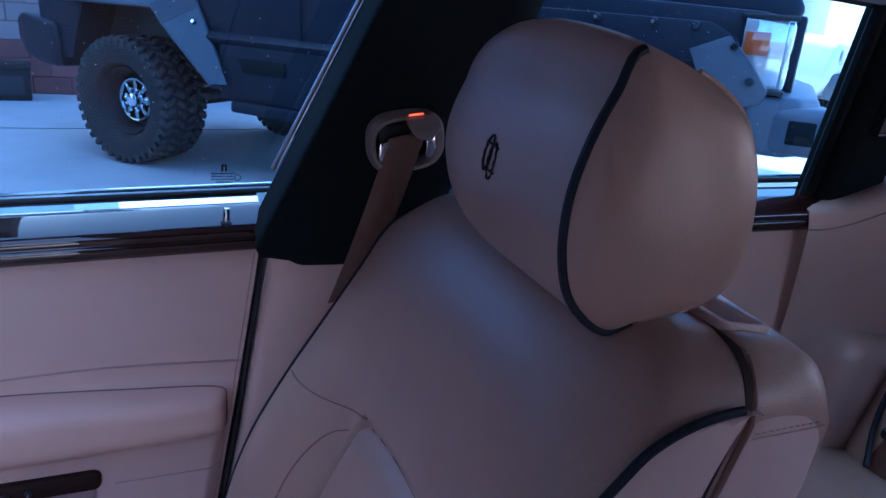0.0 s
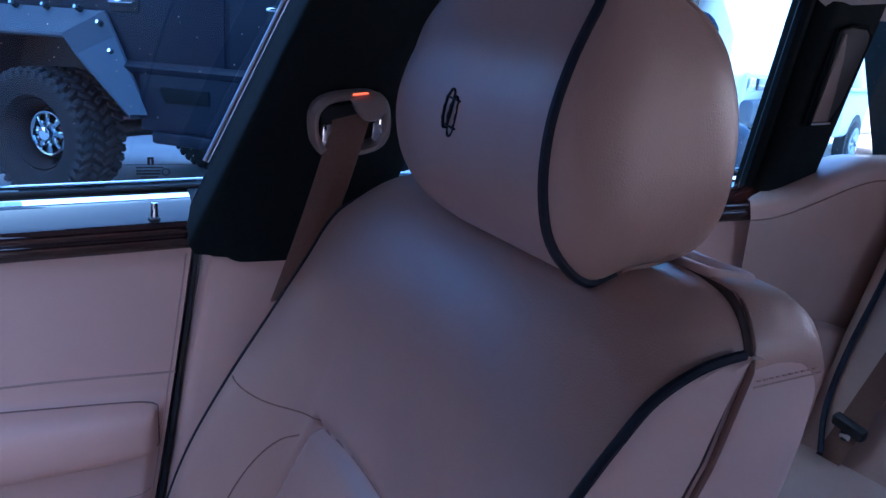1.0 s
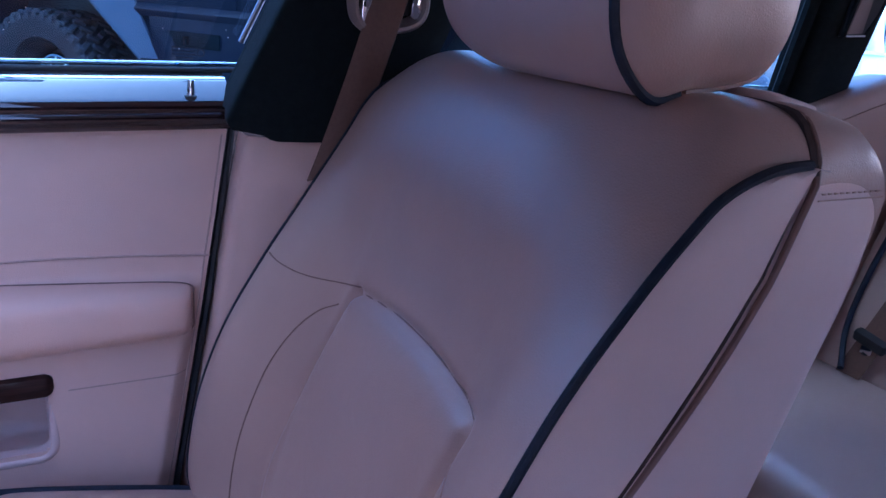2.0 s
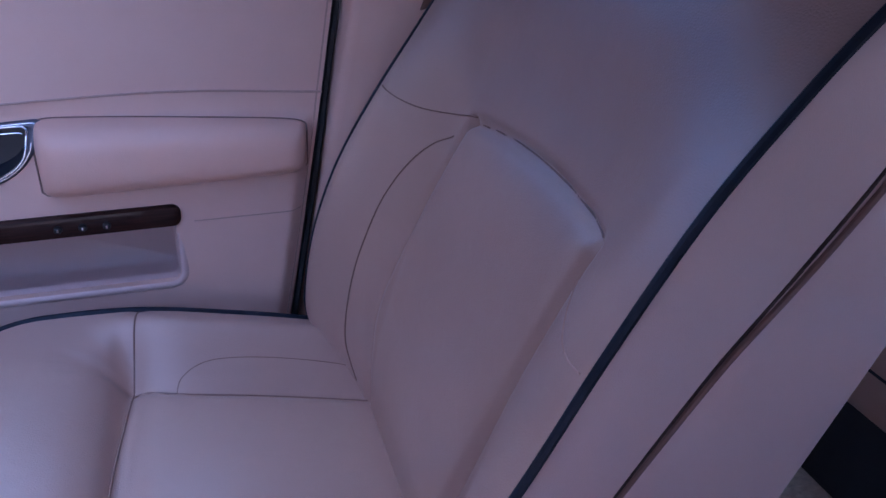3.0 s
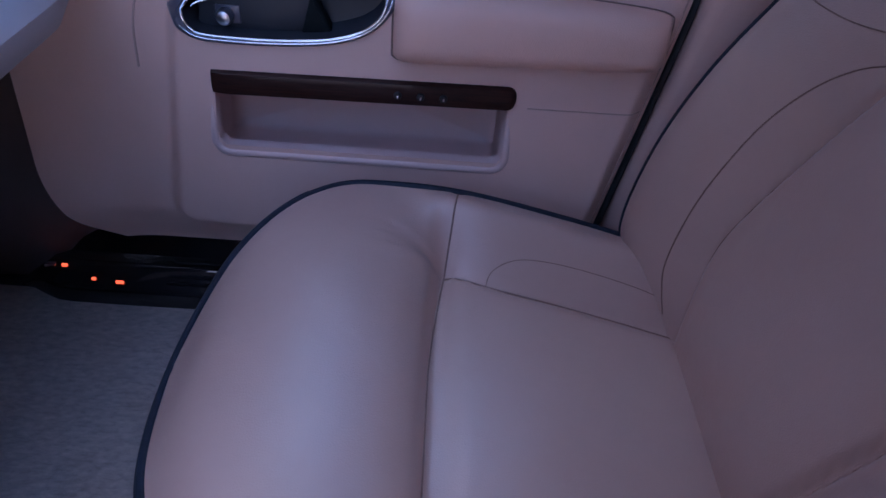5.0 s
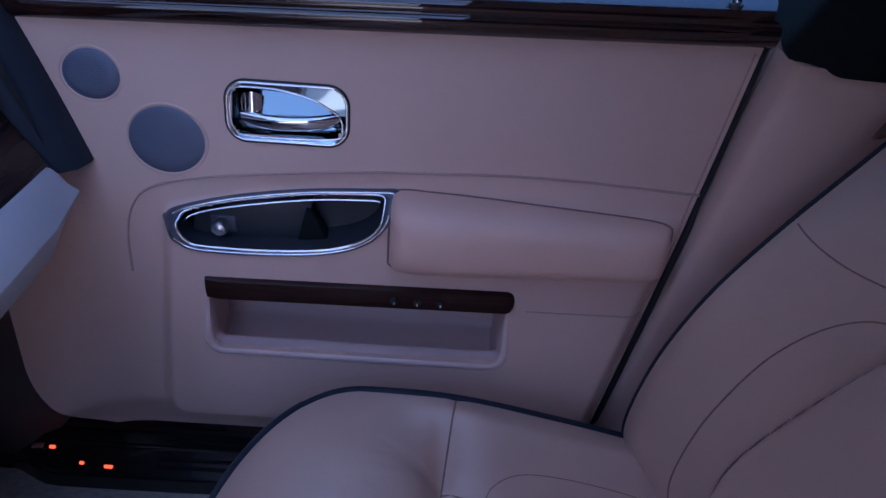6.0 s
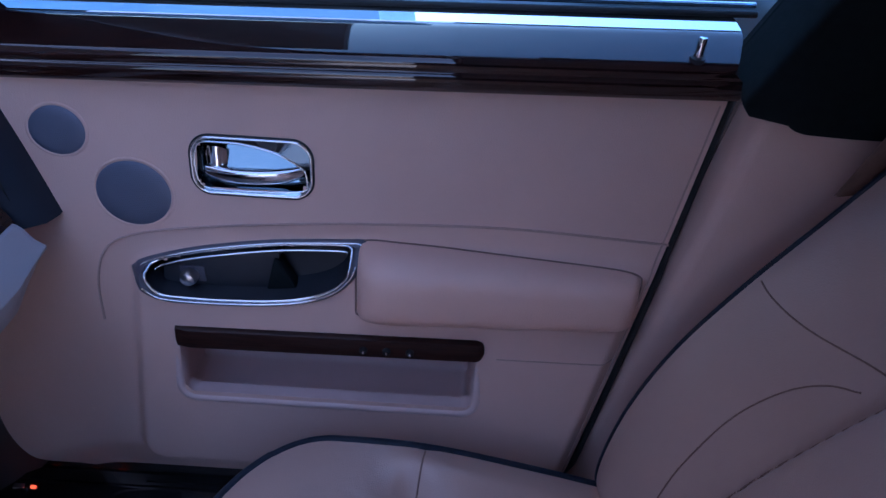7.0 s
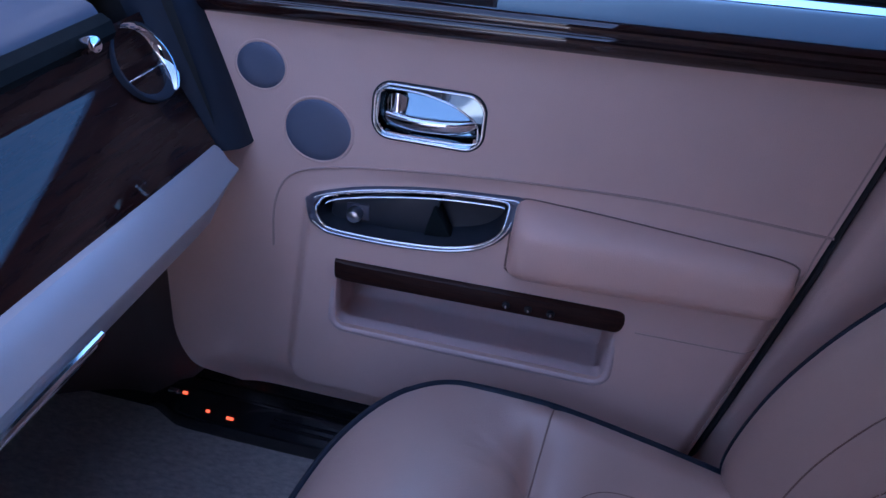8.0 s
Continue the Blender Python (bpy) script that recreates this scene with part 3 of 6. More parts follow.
strip_rows = []
for x in list(np.linspace(-0.036, 0.330, 24)) + list(np.linspace(0.332, 0.344, 10)):
    e = min(x + 0.036, 0.344 - x)
    pull_in = 0.006 * (1 - min(1, e / 0.008)) ** 2
    z1 = 0.6525 + 0.010 * (x + 0.036) / 0.38 * 0.6
    z0 = z1 - 0.031
    cut = 0.012 * (1 - math.sqrt(max(0.0, 1 - max(0.0, 1 - (0.344 - x) / 0.012) ** 2)))
    z0, z1 = z0 + cut, z1 - cut * 0.8
    strip_rows.append([(x, 0.6675 + dy + pull_in * 0.6, z0 + (z1 - z0) * q) for q, dy in ((0, 0.012), (0.0, 0.004), (0.06, 0.0005), (0.3, -0.0015), (0.6, -0.0015), (0.92, 0.0005), (1.0, 0.004), (1.0, 0.016))])
wood_strip = part("wood_strip", grid(strip_rows), STRIP_WOOD, front_door, "dark veneer strip across the map pocket")
for sx in (0.196, 0.2245, 0.253):
    z = 0.6405
    sw = part("switch", cyl((sx, 0.667, z), (sx, 0.661, z), 0.0052, 0.0045, 18, 0.001), BLACK, wood_strip, "small black toggle switch")
    part("switch_tip", box(sx - 0.0010, sx + 0.0014, 0.6590, 0.661, z - 0.0015, z + 0.0025, 0.0006), CHROME, sw)

# padded armrest
pad_rows = []
for i in range(61):
    u = -1 + i / 30
    x = 0.3525 + 0.1665 * u
    top = 0.774 - 0.015 * ((u + 1) / 2) ** 1.6
    low = 0.680 + 0.011 * (u + 1) / 2
    ends = max(0.0, 1 - abs(u) ** 12) ** 0.5
    row = []
    for k in range(37):
        w = -1 + k / 18
        z = (top + low) / 2 + (top - low) / 2 * w * (0.84 + 0.16 * ends)
        h = max(0.0, 1 - abs(w) ** 3.2) ** 0.5 * ends
        front = 0.648 + 0.006 * w + 0.008 * (u + 1) / 2
        foot = door_y(x, z) + 0.004
        row.append((x, foot + (front - foot) * h, z))
    pad_rows.append(row)
pad = part("armrest_pad", grid(pad_rows), PAD_LEATHER, front_door, "padded tan leather door armrest", angle=180)
border = [r[0] for r in pad_rows] + pad_rows[-1][1:] + [r[-1] for r in pad_rows[::-1]][1:] + pad_rows[0][::-1][1:-1]
part("pad_seam", tube([(p[0], p[1] - 0.0045, p[2]) for p in border], 0.0011, closed=True, sides=6), SEAM, pad)


# ---- side glass ----
def side_glass(x0, x1, z1, name, x0t, x1t, label):
    """A pane leaning inwards towards the roof."""
    rows = []
    for q in np.linspace(0, 1, 12):
        z = 1.0 + (z1 - 1.0) * q
        y = 0.793 - 0.055 * q - 0.05 * q * q
        a, b = x0 + (x0t - x0) * q, x1 + (x1t - x1) * q
        rows.append([(a + (b - a) * k / 16, y, z) for k in range(17)])
    bm = grid(rows)
    pane = part(name, bm, GLASS, None, label)
    pane.visible_shadow = False
    return pane


pane_front = side_glass(-0.40, 0.60, 1.42, "window_1", 0.10, 0.76, "")
tagged(pane_front, "blue-tinted dusty side window of the front door", "car window", kind="structure")
pane_rear = side_glass(0.86, 1.68, 1.42, "window_2", 0.98, 1.68, "")
tagged(pane_rear, "blue-tinted dusty side window of the rear door", "car window", kind="structure")
pane_quarter = side_glass(1.75, 2.05, 1.36, "window_3", 1.77, 1.95, "")
tagged(pane_quarter, "small quarter window behind the rear pillar", "car window", kind="structure")

# etched maker's plate in the corner of the front pane: bars only
etch = root("etched_marking", "small dark etched marking in the window corner", "marking", (0.53, 0.786, 1.062), kind="structure")


def pane_y(z):
    q = (z - 1.0) / 0.4
    return 0.793 - 0.055 * q - 0.05 * q * q - 0.0008


def bar(x0, x1, z0, z1):
    bm = bmesh.new()
    bm.faces.new([bm.verts.new((x, pane_y(z), z)) for x, z in ((x0, z0), (x1, z0), (x1, z1), (x0, z1))])
    return bm


for n, (x0, x1, z) in enumerate(((0.512, 0.545, 1.0615), (0.512, 0.540, 1.0570), (0.512, 0.541, 1.0525), (0.518, 0.538, 1.0480))):
    part("etched_bar", join(*[bar(x, x + 0.0022, z, z + 0.0022) for x in np.arange(x0, x1, 0.0031)]), ETCH, etch, smooth=False)
part("etched_badge", join(bar(0.526, 0.529, 1.066, 1.076), bar(0.531, 0.534, 1.066, 1.076), bar(0.526, 0.534, 1.074, 1.077)), ETCH, etch, smooth=False)
part("etched_disc", tube([(0.549 + 0.0045 * math.cos(a), pane_y(1.056), 1.056 + 0.0045 * math.sin(a)) for a in np.linspace(0, math.tau, 20, endpoint=False)], 0.0008, closed=True, sides=4), ETCH, etch)


# ---- front passenger seat ----
YC, HALF = 0.3325, 0.2675
seat = root("passenger_seat", "cream leather front seat with navy piping", "car seat", (0.30, YC, 0.27))


def cushion_half(x, v=1):
    """Half the width of the cushion at x, rounder on the inner side."""
    w, p = 0.268, 1.97 if v > 0 else 2.05
    if x < 0.17:
        w *= max(0.0, 1 - ((0.17 - x) / 0.17) ** p) ** (1 / p)
    return w


def cushion_edge(x):
    """Height of the piping round the cushion."""
    return curve1((0.0, 0.03, 0.08, 0.15, 0.27, 0.40, 0.56), (0.495, 0.522, 0.541, 0.549, 0.546, 0.520, 0.478), x)


def roll_line(v):
    """Where the front roll is sewn to the middle panel."""
    return 0.2535 + 0.0145 * max(0.0, v / 0.66) ** 1.5 - 0.003 * max(0.0, -v - 0.6)


def bolster_line(x, v):
    """Where the middle panel is sewn to the side bolsters, as a share of the half width."""
    if v > 0:
        return curve1((0.24, 0.268, 0.30, 0.34, 0.44, 0.60), (0.672, 0.660, 0.622, 0.597, 0.588, 0.588), x)
    return curve1((0.24, 0.268, 0.30, 0.34, 0.44, 0.60), (0.600, 0.604, 0.610, 0.618, 0.640, 0.665), x)


def cushion_z(x, v):
    """The upholstered top: front roll, sunken middle and side bolsters."""
    edge = cushion_edge(x)
    midline = curve1((0.0, 0.04, 0.09, 0.15, 0.21, 0.245, 0.262, 0.30, 0.38, 0.47, 0.58), (0.497, 0.534, 0.554, 0.556, 0.538, 0.513, 0.490, 0.491, 0.477, 0.453, 0.420), x)
    front = 1 - smooth(0.215, 0.275, x)
    a = abs(v)
    z_front = midline + (edge - midline) * a ** 3
    seam = bolster_line(x, v)
    bol = edge + 0.012 * math.sin(min(1.0, max(0.0, (a - seam) / (1 - seam))) * math.pi)
    rise = smooth(seam - 0.02, seam + 0.30, a)
    z_back = midline + (bol - midline) * rise
    z = z_front * front + z_back * (1 - front)
    # sewn channels
    z -= 0.0055 * math.exp(-((a - seam) * 0.268 / 0.006) ** 2) * smooth(0.24, 0.262, x)
    z -= 0.0075 * math.exp(-((x - roll_line(v)) / 0.007) ** 2) * (1 - 0.75 * smooth(0.62, 0.8, a))
    # creases fanning from the end of the front roll
    if v > 0:
        for k, amp in ((0.30, 0.0032), (0.10, 0.0038), (-0.12, 0.0028)):
            dx, dy = 0.262 - x, (v - 0.66) * 0.268
            off = dy - k * dx - 0.18 * dx * dx
            z -= amp * math.exp(-(off / 0.004) ** 2) * smooth(0.0, 0.02, dx) * (1 - smooth(0.04, 0.085, dx))
    # soft unevenness of worn leather
    z += 0.0012 * noise.noise(Vector((x * 9, v * 2.6, 3.1)))
    return z


rows = []
xs = [0.17 * (1 - math.sin(math.pi / 2 * (1 - k / 60))) for k in range(1, 61)] + list(np.linspace(0.17, 0.60, 90))[1:]
NV = 111
for x in xs:
    rows.append([(x, YC + cushion_half(x, v) * v, cushion_z(x, v)) for v in np.sin(np.linspace(-1, 1, NV) * math.pi / 2 * 0.96) / math.sin(math.pi / 2 * 0.96)])
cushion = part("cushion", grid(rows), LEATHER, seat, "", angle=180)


def cushion_outline(n=120):
    a = [(x, YC + cushion_half(x), cushion_edge(x)) for x in xs[::-1]]
    b = [(x, YC - cushion_half(x, -1), cushion_edge(x)) for x in xs]
    return a + b


ring = cushion_outline()
part("piping", tube([(x - 0.002 if x < 0.1 else x, y + (0.003 if y > YC else -0.003), z - 0.001) for x, y, z in ring], 0.0048, sides=8), NAVY, cushion, "navy leather piping")
ctr = (0.30, YC)
skirt = [[(x + (ctr[0] - x) * q * 0.12, y + (ctr[1] - y) * q * 0.10, z * (1 - f) + 0.34 * f) for x, y, z in ring] for q, f in ((0.0, 0.02), (0.1, 0.12), (0.35, 0.5), (0.9, 0.9), (1.2, 1.0))]
part("cushion_side", grid(skirt), LEATHER, seat, "cream leather cushion side")
part("seat_base", box(0.06, 0.58, YC - 0.22, YC + 0.22, 0.27, 0.40, 0.02), BLACK, seat, "black seat base")


def on_cushion(x, v, out=0.0):
    return (x, YC + cushion_half(x, v) * v, cushion_z(x, v) + out)


part("front_seam", tube([on_cushion(roll_line(v), v, 0.0012) for v in np.linspace(-0.98, 0.98, 70)], 0.0011, sides=6), SEAM, cushion)
for sgn in (1, -1):
    part("bolster_seam", tube([on_cushion(x, sgn * bolster_line(x, sgn), 0.001) for x in np.linspace(0.268, 0.56, 40)], 0.0011, sides=6), SEAM, cushion)
    loop = spline([(0.317, 0.60), (0.326, 0.665), (0.354, 0.712), (0.40, 0.728), (0.47, 0.730), (0.53, 0.722), (0.565, 0.70)], 40)
    part("curved_seam", tube([on_cushion(x, sgn * v, 0.0003) for x, v in loop], 0.0006, sides=6), SEAM, cushion)

# backrest in its own leaning frame: s up along the back, n forwards
LEAN = radians(17)
ORG = Vector((0.53, 0.0, 0.42))
UP_S, FWD_N = Vector((math.sin(LEAN), 0, math.cos(LEAN))), Vector((-math.cos(LEAN), 0, math.sin(LEAN)))


def back(s, n, y):
    p = ORG + UP_S * s + FWD_N * n
    return (p.x, y, p.z)


EDGE_S, EDGE_N = (0.0, 0.05, 0.10, 0.20, 0.30, 0.40, 0.50, 0.58, 0.63, 0.66, 0.685, 0.70, 0.703), (0.0, 0.045, 0.068, 0.082, 0.078, 0.057, 0.028, 0.005, -0.008, -0.025, -0.060, -0.104, -0.125)
EDGE_NI = (0.0, 0.045, 0.066, 0.066, 0.051, 0.038, 0.020, -0.006, -0.027, -0.044, -0.074, -0.108, -0.125)
MID_S, MID_N = (0.0, 0.05, 0.10, 0.20, 0.30, 0.40, 0.505, 0.60, 0.66, 0.70, 0.724, 0.738, 0.742), (-0.028, -0.018, -0.012, -0.004, -0.002, -0.004, -0.010, 0.000, -0.006, -0.028, -0.060, -0.104, -0.125)
KN = tuple(range(13))
LUMB_S = (0.0, 0.07, 0.15, 0.225, 0.30, 0.38, 0.436)
LUMB_OUT, LUMB_IN = (0.150, 0.157, 0.1655, 0.1595, 0.1465, 0.1265, 0.1105), (0.097, 0.112, 0.128, 0.142, 0.152, 0.166, 0.178)


def lumbar_top(y):
    return 0.432 + 0.016 * (1 - ((y - 0.297) / 0.145) ** 2)


def lumbar_side(s, sgn):
    """Half the width of the lower back panel, from the middle of the seat to each side."""
    return curve1(LUMB_S, LUMB_OUT if sgn > 0 else LUMB_IN, min(s, 0.436))


def back_point(t, v):
    """t runs 0..12 up the back and over its top, v -1..1 across."""
    es, en = curve1(KN, EDGE_S, t), curve1(KN, EDGE_N if v > 0 else EDGE_NI, t)
    ms, mn = curve1(KN, MID_S, t), curve1(KN, MID_N, t)
    a = abs(v)
    low = 1 - smooth(5.0, 7.5, t)
    f_low = smooth(0.50, 0.96, a)
    f_high = a ** (3.2 + 8.8 * smooth(8.0, 11.0, t))
    f = f_low * low + f_high * (1 - low)
    s, n = ms + (es - ms) * f, mn + (en - mn) * f
    y = YC + HALF * v
    # sewn lines: lumbar panel sides and its arched top, with the panel padded up between them
    d = abs(y - YC)
    w = lumbar_side(s, v)
    top = lumbar_top(y)
    if s < 0.47:
        n -= 0.0105 * math.exp(-((d - w) / 0.0050) ** 2) * (1 - smooth(0.425, 0.445, s))
        deep = min(w - d, top - s)
        if deep > 0:
            n += 0.0095 * (1 - math.exp(-deep / 0.016)) * smooth(0.0, 0.1, s)
    if d < w + 0.010:
        n -= 0.0075 * math.exp(-((s - top) / 0.0060) ** 2) * (1 - smooth(w - 0.002, w + 0.010, d))
    n += 0.0010 * noise.noise(Vector((s * 8, v * 2.4, 7.7)))
    return s, n, y


NT = 250
ts = np.linspace(0, 12, NT)
vs_ = np.sin(np.linspace(-1, 1, 151) * math.pi / 2 * 0.96) / math.sin(math.pi / 2 * 0.96)
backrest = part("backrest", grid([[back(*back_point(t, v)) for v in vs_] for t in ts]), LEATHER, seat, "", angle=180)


def groove(s):
    return -0.115 if s > 0.62 else curve1((0.0, 0.2, 0.39, 0.47, 0.55, 0.62), (0.005, -0.022, -0.058, -0.082, -0.103, -0.115), s)


for sgn in (1, -1):
    y = YC + sgn * HALF
    edge = [(curve1(KN, EDGE_S, t), curve1(KN, EDGE_N if sgn > 0 else EDGE_NI, t)) for t in ts]
    part("piping", tube([back(s + 0.0005, n - (0.002 if sgn > 0 else 0.0), y + sgn * 0.004) for s, n in edge if n > -0.110], 0.0034 if sgn > 0 else 0.0038, sides=8), NAVY, backrest, "navy leather piping")
    side = []
    for s, n in edge:
        g = min(groove(s), n - 0.001)
        side.append([back(s - 0.001, n - 0.002, y), back(s - 0.001, n - 0.15 * (n - g) - 0.002, y + sgn * 0.006), back(s - 0.001, n + (g - n) * 0.5, y + sgn * 0.009), back(s - 0.001, n + (g - n) * 0.9, y + sgn * 0.007), back(s - 0.001, g, y - sgn * 0.004)])
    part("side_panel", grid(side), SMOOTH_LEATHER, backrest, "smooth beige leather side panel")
    # dark tube puts the gap's shadow along the side panel
    part("side_groove", tube([back(s, min(groove(s), n) - 0.002, y - sgn * 0.0005) for s, n in edge[:-6]], 0.0018, sides=6), GROOVE, backrest)
    outer = spline([(0.03, 0.176), (0.055, 0.184), (0.093, 0.192), (0.166, 0.195), (0.233, 0.194), (0.298, 0.190), (0.351, 0.179), (0.385, 0.162), (0.405, 0.138)], 60)

    def on_back(s, d, out=0.0004):
        lo, hi = 0.0, 9.0
        for _ in range(30):
            m = (lo + hi) / 2
            if back_point(m, sgn * d / HALF)[0] < s:
                lo = m
            else:
                hi = m
        q = back_point(lo, sgn * d / HALF)
        return back(q[0], q[1] + out, q[2])

    if sgn < 0:
        part("inner_seam", tube([on_back(s, d) for s, d in spline([(0.402, 0.176), (0.384, 0.192), (0.374, 0.215), (0.372, 0.240), (0.374, 0.260)], 30)], 0.0008, sides=6), PALE_SEAM, backrest)
        part("lumbar_seam", tube([on_back(s, lumbar_side(s, -1), 0.0012) for s in np.linspace(0.02, 0.430, 60)], 0.0010, sides=6), PALE_SEAM, backrest)
        continue
    # dark thread colour also carries the shadow in these creases
    part("outer_seam", tube([on_back(s, d) for s, d in outer], 0.0009, sides=6), SEAM, backrest)
    part("lumbar_seam", tube([on_back(s, lumbar_side(s, 1), 0.0012) for s in np.linspace(0.02, 0.430, 60)], 0.0016, sides=6), SEAM, backrest)
    part("arched_seam", tube([on_back(lumbar_top(YC + d), d, 0.0008) for d in np.linspace(-0.172, 0.110, 50)], 0.0011, sides=6), SEAM, backrest)
    part("shoulder_seam", tube([on_back(s, d) for s, d in spline([(0.4386, 0.1105), (0.428, 0.147), (0.415, 0.190), (0.412, 0.220), (0.414, 0.260)], 24)], 0.0009, sides=6), SEAM, backrest)

# rear shell of the backrest: a wrap over the top and two cheeks
def shell_top(v):
    a = abs(v)
    return 0.748 - 0.008 * a ** 2.2 - 0.036 * max(0.0, (a - 0.85) / 0.15) ** 2


wrap = []
for v in np.linspace(-1, 1, 61):
    t = shell_top(v)
    r = 0.757 - 0.012 * abs(v) ** 2.2 - 0.024 * max(0.0, (abs(v) - 0.85) / 0.15) ** 2
    dip = 0.018 * (1 - smooth(0.77, 0.795, abs(v)))
    pts = [(t - 0.020, -0.116), (t - 0.006, -0.118), (t - 0.001 - dip, -0.123), (t + 0.3 * (r - t) - dip, -0.135), (t + 0.65 * (r - t) - dip, -0.157), (t + 0.75 * (r - t) - dip, -0.165), (t + 0.88 * (r - t), -0.175), (r, -0.184), (r - 0.005, -0.202), (r - 0.018, -0.214), (r - 0.05, -0.220), (0.45, -0.221), (0.2, -0.214), (-0.04, -0.201)]
    pull_in = 0.004 * max(0.0, (abs(v) - 0.90) / 0.10) ** 2
    wrap.append([back(s, n + (pull_in if n < -0.19 else 0), YC + (HALF + 0.001) * v) for s, n in pts])
for end, sgn in ((0, -1), (-1, 1)):
    fold = []
    for p in wrap[end]:
        fold.append(tuple(Vector(p) - UP_S * 0.022 + Vector((0, -sgn * 0.002, 0))))
    wrap.insert(0 if end == 0 else len(wrap), fold)
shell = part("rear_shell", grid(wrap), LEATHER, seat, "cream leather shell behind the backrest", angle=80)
for sgn in (1, -1):
    y = YC + sgn * (HALF + 0.006)
    cheek = []
    for q in np.linspace(0, 1, 15):
        nt = -0.121 - 0.088 * q
        crest = curve1((-0.209, -0.203, -0.184, -0.157, -0.135, -0.112), (0.697, 0.710, 0.715, 0.713, 0.709, 0.703), nt)
        col = []
        for p in (0.0, 0.15, 0.3, 0.45, 0.6, 0.7, 0.8, 0.87, 0.92, 0.955, 0.975, 0.99, 1.0):
            s = -0.04 + (crest + 0.04) * p
            n = (groove(min(s, 0.62)) - 0.0036) * (1 - q) - (0.218 - 0.014 * (1 - p) ** 2) * q
            tuck = (0.003 + 0.007 * p ** 3) * max(0.0, 1 - q / 0.10) ** 2 + 0.004 * max(0.0, (q - 0.9) / 0.1) ** 2 + 0.012 * max(0.0, (p - 0.88) / 0.12) ** 2
            col.append(back(s, n, y + sgn * (0.003 * math.sin(q * math.pi) - tuck)))
        cheek.append(col)
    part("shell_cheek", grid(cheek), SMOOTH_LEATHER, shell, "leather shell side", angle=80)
    part("shell_stitch", join(*[tube([back(0.690 - 0.32 * (n + 0.14), n, y + sgn * 0.0016), back(0.691 - 0.32 * (n + 0.14), n - 0.0035, y + sgn * 0.0016)], 0.0007, sides=5) for n in np.arange(-0.128, -0.188, -0.0062)]), PALE_SEAM, shell, "pale stitching")
    part("shell_crease", tube([back(0.685 - 0.32 * (n + 0.14), n, y + sgn * 0.0012) for n in np.linspace(-0.128, -0.195, 14)], 0.0007, sides=6), PALE_SEAM, shell)
part("shell_groove", tube([back(shell_top(v) - 0.008, -0.118, YC + (HALF + 0.002) * v) for v in np.linspace(-1, 1, 50)], 0.0045, sides=6), GROOVE, shell, "dark tube for the shadow between backrest and shell")

lip_line = [back(shell_top(v) - 0.005, -0.1235, YC + (HALF + 0.002) * v) for v in np.linspace(-0.80, -0.985, 14)] + [back(q, groove(min(q, 0.62)) - 0.0055 - 0.003 * smooth(0.3, 0.68, q), YC - HALF - 0.0035 + 0.0025 * (1 - smooth(0.25, 0.66, q))) for q in np.linspace(0.690, -0.03, 40)]
part("shell_lip", tube(lip_line, 0.0027, sides=8), BROWN_EDGE, shell, "rolled brown edge of the shell")

# headrest guide let into the top of the shell
tray_rows = []
TRAY = round_rect(-0.176, -0.117, YC - 0.214, YC + 0.214, 0.012, 8)
for d, lift in ((-0.0005, -0.004), (0.0, 0.0015), (0.0015, 0.0026), (0.004, 0.0032), (0.0065, 0.0020), (0.0075, -0.002), (0.0085, -0.010), (0.012, -0.0115), (0.028, -0.012)):
    tray_rows.append([back(0.7482 - 0.007 * abs((y - YC) / HALF) ** 2.2 + 0.11 * (-0.117 - n) + lift, n, y) for n, y in inset(TRAY, d)])
part("headrest_tray", grid(tray_rows, wrap_v=True, close=True), SMOOTH_LEATHER, seat, "moulded beige headrest guide", angle=50)
for y in (YC - 0.07, YC + 0.07):
    part("headrest_post", cyl(back(0.70, -0.075, y), back(0.80, -0.075, y), 0.007, sides=16), CHROME, seat, "chrome headrest post")

# headrest: rounded D section swept across, cupped front, bulging side caps
CAP = [(0.912, 0.034), (0.880, 0.041), (0.841, 0.046), (0.799, 0.044), (0.758, 0.031), (0.726, 0.008), (0.709, -0.030), (0.724, -0.060), (0.742, -0.100), (0.765, -0.129), (0.805, -0.133), (0.862, -0.110), (0.900, -0.072), (0.914, -0.020)]
cap = spline(CAP, 72, closed=True)
HC = Vector((0.812, -0.045))
hr_rows = []
W0, W1 = 0.150, 0.511
for k in range(41):
    u = -1 + k / 20
    y = (W0 + W1) / 2 + (W1 - W0) / 2 * u
    near = 1 - smooth(0.90, 1.0, -u) * 0.02
    far = (max(0.0, 1 - max(0.0, (u + 0.14) / 1.14) ** 2.15)) ** 0.5
    scale = near * (0.25 + 0.75 * far)
    row = []
    for s, n in cap:
        ds, dn = s - HC.x, n - HC.y
        front = smooth(-0.02, 0.03, n)
        crown = 0.020 * (1 - u * u) * smooth(0.86, 0.92, s)
        row.append(back(HC.x + ds * scale + crown, HC.y + dn * scale - 0.014 * front * (1 - u * u), y))
    hr_rows.append(row)
headrest = part("headrest", grid(hr_rows, wrap_v=True), LEATHER, seat, "plump cream leather headrest", angle=70)
caps = []
for q, out in ((1.0, 0.0), (0.97, 0.008), (0.90, 0.015), (0.75, 0.021), (0.5, 0.0255), (0.25, 0.027), (0.02, 0.0275)):
    caps.append([back(HC.x + (s - HC.x) * q, HC.y + (n - HC.y) * q, W0 - out) for s, n in cap])
# darker seat leather here puts shading on the cap into its colour
part("side_cap", grid(caps, wrap_v=True, close=True), LEATHER, headrest, "smooth leather headrest cheek")
